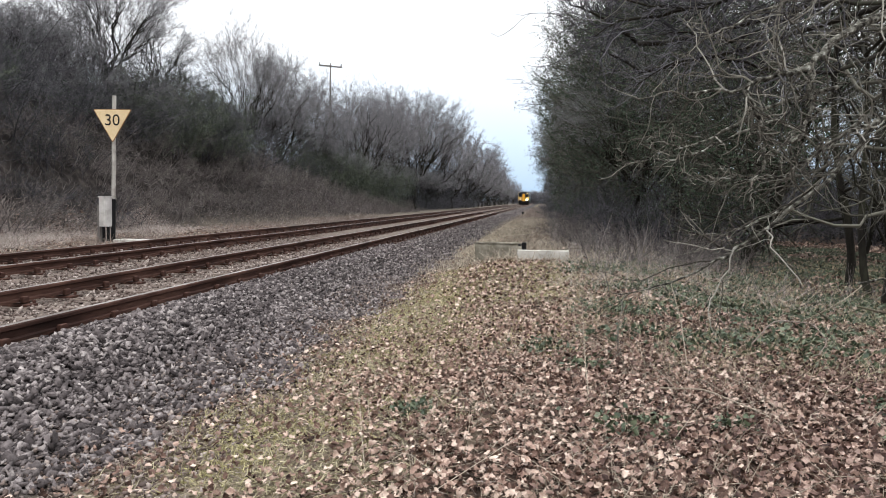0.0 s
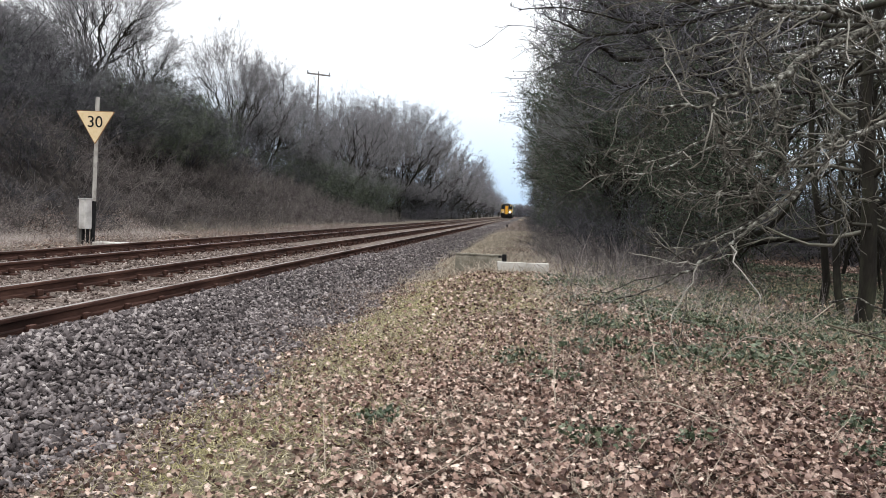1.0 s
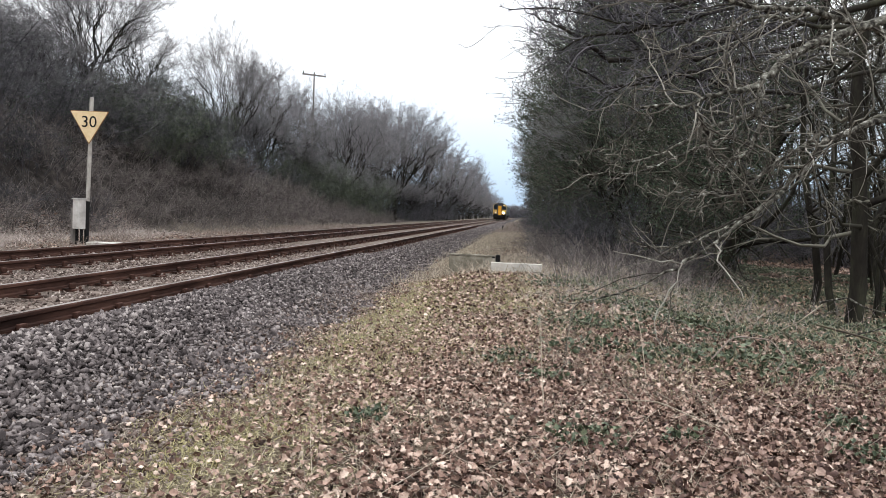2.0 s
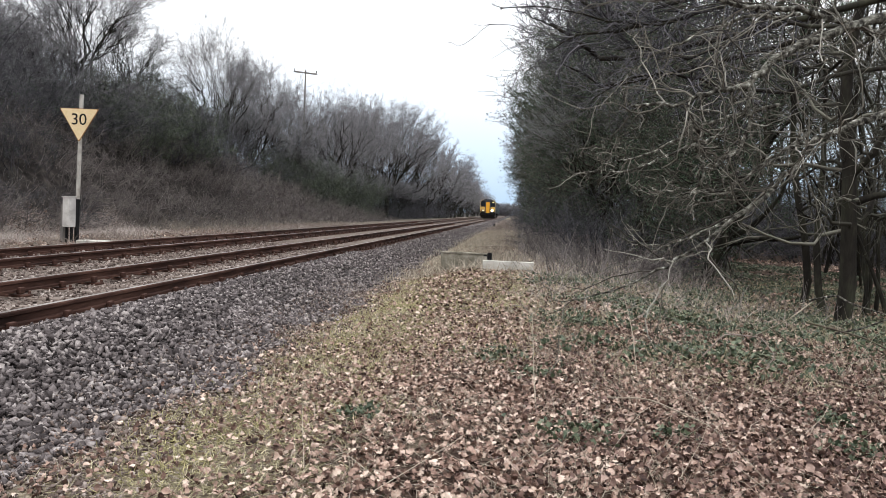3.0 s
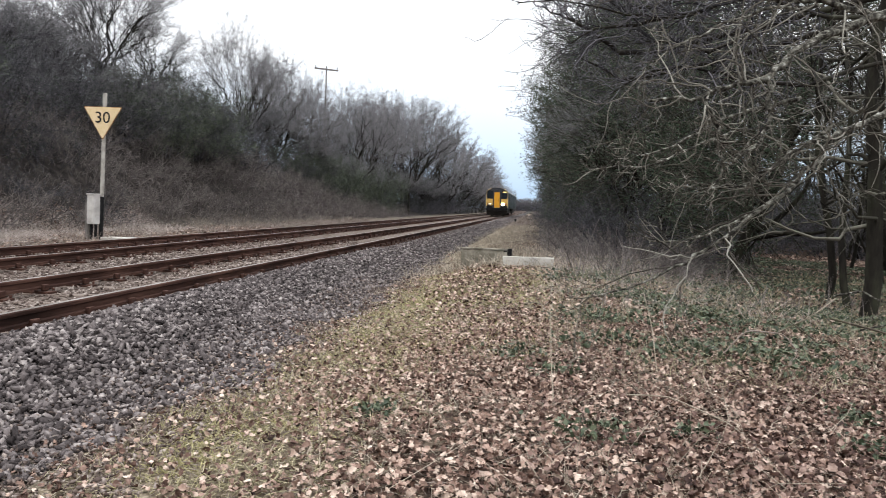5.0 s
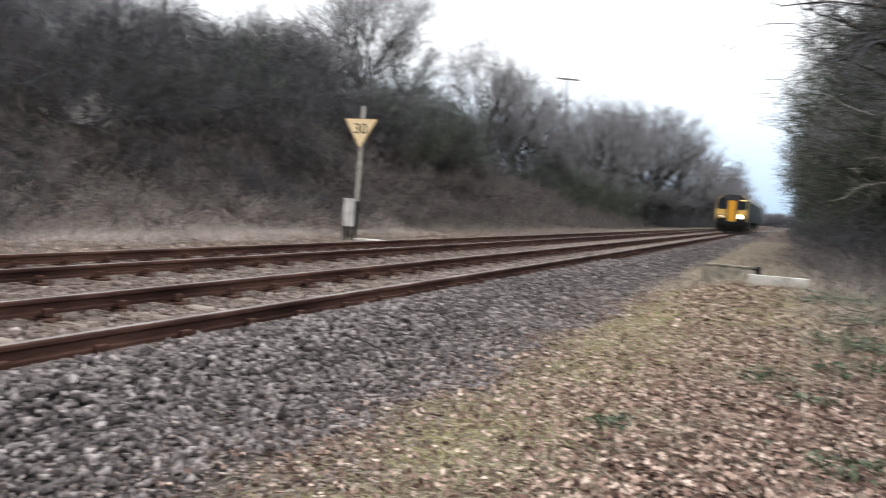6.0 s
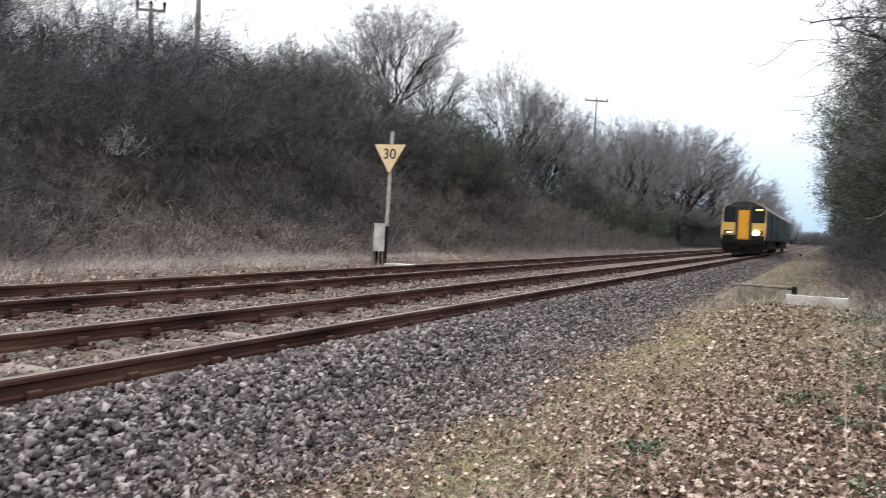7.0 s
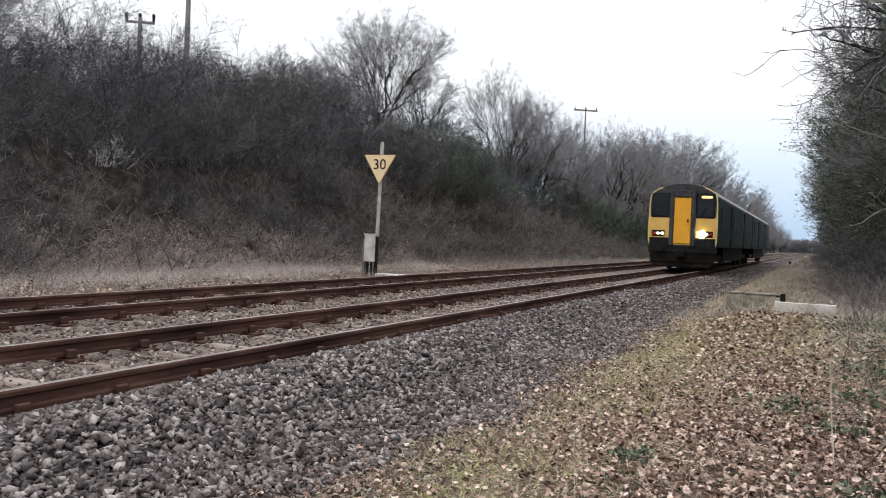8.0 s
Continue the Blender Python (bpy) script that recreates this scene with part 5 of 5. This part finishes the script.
def build_ballast():
    b = tagged(new("ballast"), "loose grey granite ballast heaped along the sleepers", "ballast", kind="stuff")
    tagged(part("stones", stones_mesh("stones", ragged(heaped(scatter(19000, -3.98, -2.2, 1.5, 10, 41, 0.004, 1.1))), 0.0275, STONE, 42), None, b), kind="stuff")
    tagged(part("stones", stones_mesh("stones", ragged(heaped(scatter(9500, -3.98, -2.25, 10, 20, 141, 0.005, 1.2))), 0.033, STONE, 142, False), None, b), kind="stuff")
    tagged(part("stones", stones_mesh("stones", scatter(9000, -3.95, -2.3, 20, 60, 43, 0.006, 1.5), 0.036, STONE, 44, False), None, b), kind="stuff")
    tagged(part("stones", stones_mesh("stones", scatter(7000, -3.95, -2.2, 60, 150, 543, 0.006, 1.3), 0.055, STONE, 544, False), None, b), kind="stuff")
    tagged(part("dusty_stones", stones_mesh("dusty_stones", clear_of_rails(scatter(24000, -9.9, -4.0, 1.5, 24, 45, 0.004, 1.1)), 0.029, STONE_BROWN, 46, False), None, b), kind="stuff")
    tagged(part("dusty_stones", stones_mesh("dusty_stones", scatter(5000, -11.4, -9.3, 4, 45, 47, 0.0), 0.035, STONE_BROWN, 48, False), None, b), kind="stuff")
    tagged(part("dusty_stones", stones_mesh("dusty_stones", scatter(8000, -2.9, -1.7, 1.5, 14, 349, 0.008, 1.2), 0.021, STONE_BROWN, 350, False), None, b), kind="stuff")
    tagged(part("stray_stones", stones_mesh("stray_stones", np.concatenate([scatter(5200, -2.6, -1.9, 1.5, 20, 49, 0.0, 1.3), scatter(5200, -2.4, -1.5, 1.5, 20, 149, 0.0, 1.3)]), 0.0165, STONE_BROWN, 50, False), None, b), kind="stuff")
    tagged(part("stones", stones_mesh("stones", ragged(scatter(8000, -3.95, -2.3, -8, 1.6, 241, 0.005)), 0.032, STONE, 242, False), None, b), kind="stuff")
    tagged(part("dusty_stones", stones_mesh("dusty_stones", clear_of_rails(scatter(9000, -9.9, -3.9, -8, 1.6, 245, 0.004)), 0.03, STONE_BROWN, 246, False), None, b), kind="stuff")
    kinds = [stones_mesh("stone", np.zeros((1, 3)), 0.033, STONE_PART, 60 + k) for k in range(8)]
    for i, p in enumerate(heaped(scatter(280, -3.9, -2.5, 3.0, 7.5, 51, 0.03))):
        o = part("stone", kinds[i % 8], None, b)
        o.location, o.rotation_euler = p, (0.3 * math.sin(i), 0.3 * math.cos(i), i * 1.9)


def leaf_shape(g, lobed=False):
    """A lobed, curled oak leaf, about 9 cm long."""
    pts = []
    L = 0.046
    stations = ((-1.0, 0.05), (-0.6, 0.34), (-0.3, 0.2), (0.0, 0.46), (0.25, 0.28), (0.55, 0.48), (1.0, 0.05)) if lobed else ((-1.0, 0.06), (-0.35, 0.42), (0.4, 0.5), (1.0, 0.06))
    for s, w in stations:
        pts.append((s, w * g.uniform(0.85, 1.15)))
    bend, twist = g.uniform(-0.6, 1.1), g.uniform(-0.6, 0.6)
    v = []
    for s, w in pts:
        for side in (-1, 0, 1):
            v.append((s * L, side * w * L * 1.5, L * (bend * s * s * 0.6 + abs(side) * w * g.uniform(0.0, 1.3) + twist * s * side * 0.5 + g.normal(0, 0.10))))
    f = []
    for i in range(len(pts) - 1):
        for k in (0, 1):
            a = i * 3 + k
            f.append((a, a + 3, a + 4, a + 1))
    return np.array(v), np.array(f)


def leaf_field(name, at_pts, mat, seed, size=1.0, lobed=False):
    g = np.random.default_rng(seed)
    shapes = [leaf_shape(g, lobed) for _ in range(12)]
    vs, fs, off = [], [], 0
    kind = g.integers(0, 12, len(at_pts))
    at_pts = at_pts + np.stack([np.zeros(len(at_pts)), np.zeros(len(at_pts)), g.uniform(0, 0.045, len(at_pts)) ** 1.0], 1)
    for k in range(12):
        p = at_pts[kind == k]
        n = len(p)
        if not n:
            continue
        nrm = unit(g.normal(0, 0.55, (n, 3)) + np.array([0, 0, 1.0]))
        u = unit(np.cross(nrm, g.normal(0, 1, (n, 3))))
        w = np.cross(nrm, u)
        sc = size * g.uniform(0.55, 1.25, n)[:, None, None]
        b, f = shapes[k]
        flip = g.choice([-1.0, 1.0], n)[:, None, None]
        v = p[:, None] + sc * (b[None, :, 0:1] * u[:, None] + b[None, :, 1:2] * w[:, None] + b[None, :, 2:3] * flip * nrm[:, None])
        vs.append(v.reshape(-1, 3))
        fs.append((off + np.arange(n)[:, None, None] * len(b) + f[None]).reshape(-1, 4))
        off += n * len(b)
    return fast_mesh(name, np.concatenate(vs), np.concatenate(fs), mat)


def thin_out(p, seed, keep):
    """Keeps points by a function of place, so that litter lies in drifts."""
    g = np.random.default_rng(seed)
    return p[g.uniform(0, 1, len(p)) < keep(p[:, 0], p[:, 1])]


def drift(x, y):
    wave = 0.5 + 0.5 * np.sin(x * 2.1 + 1.3 * np.sin(y * 0.9)) * np.sin(y * 1.7 + 0.8 * np.sin(x * 1.9))
    return (0.10 + 0.90 * smooth01((x + 1.9 + 0.35 * np.sin(y * 1.1 + 0.6)) / 1.7)) * (0.55 + 0.45 * wave)


def build_litter():
    b = tagged(new("leaf_litter"), "deep brown and tan fallen oak leaves over the verge", "fallen leaves", kind="stuff")
    tagged(part("leaves", leaf_field("leaves", thin_out(scatter(27000, -2.5, 3.6, 2.2, 5.6, 71, 0.010), 72, drift), LEAF, 73, 0.48, True), None, b), kind="stuff")
    tagged(part("leaves", leaf_field("leaves", thin_out(scatter(38000, -2.5, 5.6, 5.4, 9.6, 171, 0.010), 172, drift), LEAF, 173, 0.48, True), None, b), kind="stuff")
    tagged(part("leaves", leaf_field("leaves", thin_out(scatter(20000, -2.4, 12, 9, 28, 74, 0.014, 1.3), 75, drift), LEAF, 76, 0.75), None, b), kind="stuff")
    tagged(part("leaves", leaf_field("leaves", scatter(4000, -2.2, -0.5, 1.5, 16, 77, 0.014), LEAF, 78, 0.42), None, b), kind="stuff")
    tagged(part("leaves", leaf_field("leaves", np.concatenate([scatter(4200, -14.6, -10.5, 7, 36, 277, 0.01), scatter(5200, -15.8, -13.2, 6, 30, 377, 0.05, 1.3)]), LEAF, 278, 0.9), None, b), kind="stuff")
    tagged(part("leaves", leaf_field("leaves", thin_out(scatter(14000, -2.5, 6.0, -7, 2.3, 279, 0.01), 280, drift), LEAF, 281, 0.6), None, b), kind="stuff")
    tagged(part("leaves", leaf_field("leaves", thin_out(scatter(6000, -1.5, 2.2, 9, 16.5, 571, 0.03), 572, drift), LEAF, 573, 0.55), None, b), kind="stuff")
    tagged(part("damp_leaves", leaf_field("damp_leaves", clumped(6000, 75, 0.3, 0.4, 5.0, 2.4, 9.0, 471, 1.0) + np.array([0, 0, 0.03]), LEAF_DARK, 472, 0.48), None, b), kind="stuff")
    g = np.random.default_rng(79)
    kinds = []
    for k in range(8):
        v, f = leaf_shape(g, True)
        kinds.append(fast_mesh("leaf", v * 0.58, f, LEAF_PART))
    for i, p in enumerate(scatter(290, -0.9, 2.2, 3.1, 5.4, 80, 0.035)):
        o = part("leaf", kinds[i % 8], None, b)
        o.location, o.rotation_euler = p, (0.4 * math.sin(i * 1.3), 0.4 * math.cos(i * 2.1), i * 2.4)


def blades(name, at_pts, height, mat, seed, lean=0.5, width=0.004):
    """Bent grass blades as three-sided tapering tubes."""
    global rng
    rng = np.random.default_rng(seed)
    n = len(at_pts)
    way = np.array([0, 0, 1.0]) + rng.normal(0, lean, (n, 3)) * np.array([1, 1, 0.2])
    p, r = grow(at_pts, way, height * rng.uniform(0.4, 1.3, n), np.full(n, width), 2, 0.25, -0.16, 0.25)
    return tubes(name, [(p, r, 3)], mat, False)


def clumped(n, clumps, spread, x0, x1, y0, y1, seed, near=1.0):
    g = np.random.default_rng(seed)
    c = scatter(clumps, x0, x1, y0, y1, seed + 1, 0, near)
    p = c[g.integers(0, clumps, n)] + g.normal(0, spread, (n, 3))
    p[:, 2] = ground_z(p[:, 0], p[:, 1])
    return p


def build_grass():
    def lay(nm, label, mesh):
        tagged(part(nm, mesh, None), label, "grass", kind="stuff")
    lay("verge_grass", "short mossy grass along the ballast edge", blades("verge_grass", clumped(10000, 330, 0.13, -2.1, -0.4, -5, 16, 81, 0.9), 0.06, GRASS, 82, 0.8, 0.0035))
    lay("moss_patches", "yellow-green moss along the ballast edge", blades("moss_patches", clumped(7500, 80, 0.15, -2.0, -0.8, 2.2, 13, 181, 1.1) + np.array([0, 0, 0.012]), 0.05, MOSS, 182, 0.9, 0.004))
    lay("mossy_sward", "short yellow-green mossy sward on the verge", blades("mossy_sward", clumped(13000, 230, 0.2, -1.8, 0.3, 6.5, 15.6, 781, 1.0) + np.array([0, 0, 0.015]), 0.055, MOSS, 782, 0.9, 0.0042))
    lay("foot_straw", "pale dead grass below the scrub", blades("foot_straw", clumped(9000, 170, 0.3, -15.9, -13.6, 6.5, 22, 183, 1.0), 0.36, PALE_STALK, 184, 0.7, 0.006))
    lay("verge_chaff", "pale chaff and broken stalks on the moss", blades("verge_chaff", scatter(13000, -2.4, 1.6, 1.5, 15, 96, 0.012, 1.2), 0.07, STRAW, 97, 4.0, 0.0028))
    lay("edge_chaff", "pale broken stalks where ballast meets moss", blades("edge_chaff", clumped(8000, 120, 0.17, -1.85, -0.7, 1.5, 13, 396, 1.2) + np.array([0, 0, 0.02]), 0.06, GRASS, 397, 3.5, 0.0042))
    lay("bank_debris", "pale broken dead stalks heaped at the bank's foot", blades("bank_debris", clumped(19000, 170, 0.32, -15.9, -13.2, 6, 30, 398, 1.2) + np.array([0, 0, 0.05]), 0.30, PALE_STALK, 399, 1.6, 0.0065))
    lay("verge_straw", "sparse dead grass among fallen leaves", blades("verge_straw", clumped(7000, 300, 0.16, -1.6, 4.5, 1.8, 14, 83, 1.1), 0.15, STRAW, 84, 0.9, 0.0028))
    lay("wood_edge_grass", "pale dead grass tufts below the trees", blades("wood_edge_grass", clumped(3600, 120, 0.2, 0.4, 8.5, 6.5, 24, 85, 1.1), 0.20, STRAW, 86, 0.7, 0.003))
    lay("wood_edge_green", "low green growth below the trees", leaves_mesh("wood_edge_green", clumped(26000, 230, 0.28, 0.6, 9.0, 6.6, 24, 87, 1.1) + np.array([0, 0, 0.09]), 0.058, IVY, 0.9))
    lay("far_verge_grass", "dead grass along the far verge", blades("far_verge_grass", clumped(9000, 300, 0.35, -1.9, 1.8, 15, 60, 88, 1.5), 0.26, STRAW, 89, 0.5, 0.007))
    lay("distant_verge_grass", "dead grass on the verge far along the line", blades("distant_verge_grass", clumped(6000, 260, 0.4, -1.9, 2.2, 58, 170, 688, 1.3), 0.4, DEAD_STEM, 689, 0.5, 0.014))
    lay("dark_stems", "dark thin dead stems at the wood's edge", blades("dark_stems", clumped(1300, 120, 0.3, 0.8, 4.5, 10, 22, 590, 1.1), 0.5, BRAMBLE, 591, 0.8, 0.0045))
    lay("dead_stems", "tall thin brown dead stems on the verge", blades("dead_stems", clumped(1000, 110, 0.3, 0.6, 2.9, 14.5, 34, 90, 1.2), 0.85, BRAMBLE, 91, 0.65, 0.0085))
    lay("pale_stems", "pale dead flower stems at the wood's edge", blades("pale_stems", clumped(1800, 120, 0.3, 0.5, 3.4, 9.5, 22, 490, 1.1), 0.40, PALE_STALK, 491, 0.9, 0.0030))
    lay("fallen_stalks", "long thin dead stalks lying over the leaves", blades("fallen_stalks", scatter(700, -1.0, 4.5, 3.2, 11, 98, 0.02), 0.45, STRAW, 99, 1.3, 0.0022))
    lay("brown_debris", "broken brown twigs and stalks among leaves", blades("brown_debris", scatter(7000, -2.2, 5.0, 2.3, 10, 296, 0.03), 0.08, DEAD_STEM, 297, 3.0, 0.0022))
    lay("low_tangle", "grey-green low tangle of dead stalks below the trees", blades("low_tangle", clumped(8000, 190, 0.3, 0.3, 6.5, 5.8, 17, 198, 1.0), 0.25, GRASS, 199, 1.0, 0.0025))
    lay("bank_straw", "pale dead grass at the foot of the bank", blades("bank_straw", clumped(4500, 190, 0.3, -15.6, -11.2, 7, 60, 92, 1.2), 0.22, DEAD_STEM, 93, 0.8, 0.006))
    lay("bank_foot_stems", "brown dead stems at the foot of the bank", blades("bank_foot_stems", clumped(9000, 220, 0.4, -15.8, -11.6, 7, 60, 192, 1.2), 0.34, DEAD_STEM, 193, 0.8, 0.006))
    lay("bank_grass", "brown dead grass up the earth bank", blades("bank_grass", clumped(16000, 400, 0.5, -19, -14.6, 8, 95, 94, 1.2), 0.5, BRAMBLE, 95, 0.5, 0.009))
    for i, (x, y, s) in enumerate(((0.52, 4.3, 0.13), (0.03, 6.7, 0.12), (2.22, 5.2, 0.09), (0.75, 8.9, 0.16), (2.1, 4.5, 0.08), (-0.75, 4.6, 0.07), (1.08, 4.45, 0.07), (0.35, 6.0, 0.09), (3.6, 7.6, 0.25))):
        g = np.random.default_rng(300 + i)
        p = np.array([x, y, float(ground_z(x, y)) + 0.05]) + g.normal(0, s, (int(1800 * s), 3)) * np.array([1, 1, 0.3])
        tagged(part("ivy_patch", leaves_mesh("ivy_patch", p, 0.036, IVY, 0.6, aspect=0.8), None), "low green ivy leaves among fallen leaves", "plant", "ivy patches", "stuff")


def build_sticks():
    def stick(ctrl, r, label, nm="fallen_stick", mat=STRAW):
        c = np.array(ctrl, float)
        s = np.linspace(0, len(c) - 1, 5 * (len(c) - 1) + 1)
        p = np.stack([np.interp(s, np.arange(len(c)), c[:, k]) for k in range(3)], 1)
        p[1:-1] = (p[:-2] + 2 * p[1:-1] + p[2:]) / 4
        tagged(part(nm, tubes(nm, [(p[None], np.linspace(r, r * 0.6, len(p))[None], 7)], mat), None), label, "stick", "sticks")
    g = lambda x, y: float(ground_z(x, y))
    stick([(0.30, 3.55, g(.3, 3.55) + 0.02), (0.22, 4.24, -0.22)], 0.008, "pale broken dead stalk lying on leaves")
    stick([(0.32, 4.9, g(.3, 4.9) + 0.02), (0.30, 5.1, 0.0), (0.28, 5.25, 0.35)], 0.004, "upright thin dead stalk", "dead_stalk")
    stick([(1.15, 6.2, g(1.1, 6.2)), (1.12, 6.4, 0.1), (1.05, 6.5, 0.38)], 0.0045, "upright thin dead stalk", "dead_stalk")
    stick([(0.75, 5.3, g(.75, 5.3) + 0.05), (1.05, 5.1, g(1, 5.1) + 0.1), (1.35, 4.8, g(1.3, 4.8) + 0.05), (1.42, 4.5, g(1.4, 4.5) + 0.02)], 0.005, "arched dead bramble cane on leaves")
    stick([(2.34, 6.39, -0.24), (2.66, 6.38, -0.20), (2.92, 6.23, -0.22), (3.23, 6.60, -0.15)], 0.011, "dark fallen branch lying on dead leaves", "fallen_stick", mat=BARK)
    stick([(3.28, 8.60, 0.22), (3.56, 8.60, 0.29), (3.68, 8.50, 0.21), (4.02, 8.40, 0.12)], 0.012, "pale bent fallen branch at the foot of the trees", "fallen_stick", mat=BARK_PALE)
    stick([(3.17, 7.60, 0.01), (3.41, 7.60, 0.07), (3.65, 7.60, 0.18)], 0.010, "pale fallen branch at the foot of the trees", "fallen_stick", mat=BARK_PALE)
    stick([(2.78, 8.68, -0.20), (2.85, 7.90, 0.09), (3.09, 8.00, 0.26)], 0.007, "leaning pale dead stalk below the trees", "dead_stalk", mat=STRAW)
    stick([(2.92, 7.61, -0.25), (2.76, 7.60, -0.09), (2.54, 7.60, 0.06)], 0.008, "dark leaning dead branch below the trees", "fallen_stick", mat=BARK)
    stick([(1.75, 6.9, -0.22), (2.0, 7.0, 0.04), (2.3, 6.95, 0.03), (2.38, 6.8, -0.1), (2.2, 6.6, -0.25)], 0.007, "arched brown bramble cane rooted in leaves", "bramble_cane", mat=DEAD_STEM)
    stick([(2.9, 7.6, g(2.9, 7.6) + 0.35), (3.4, 7.5, g(3.4, 7.5) + 0.25), (3.9, 7.8, g(3.9, 7.8) + 0.05)], 0.011, "bent fallen branch at the wood's edge", mat=BARK)


build_sticks()
build_grass()
build_litter()
build_ballast()


def motions():
    rows = [(t, pose(XC, 34.0 + SPEED * (8.0 - t), 0)) for t in (0.0, 2.0, 4.0, 6.0, 8.0)]
    walk(train, rows)


motions()
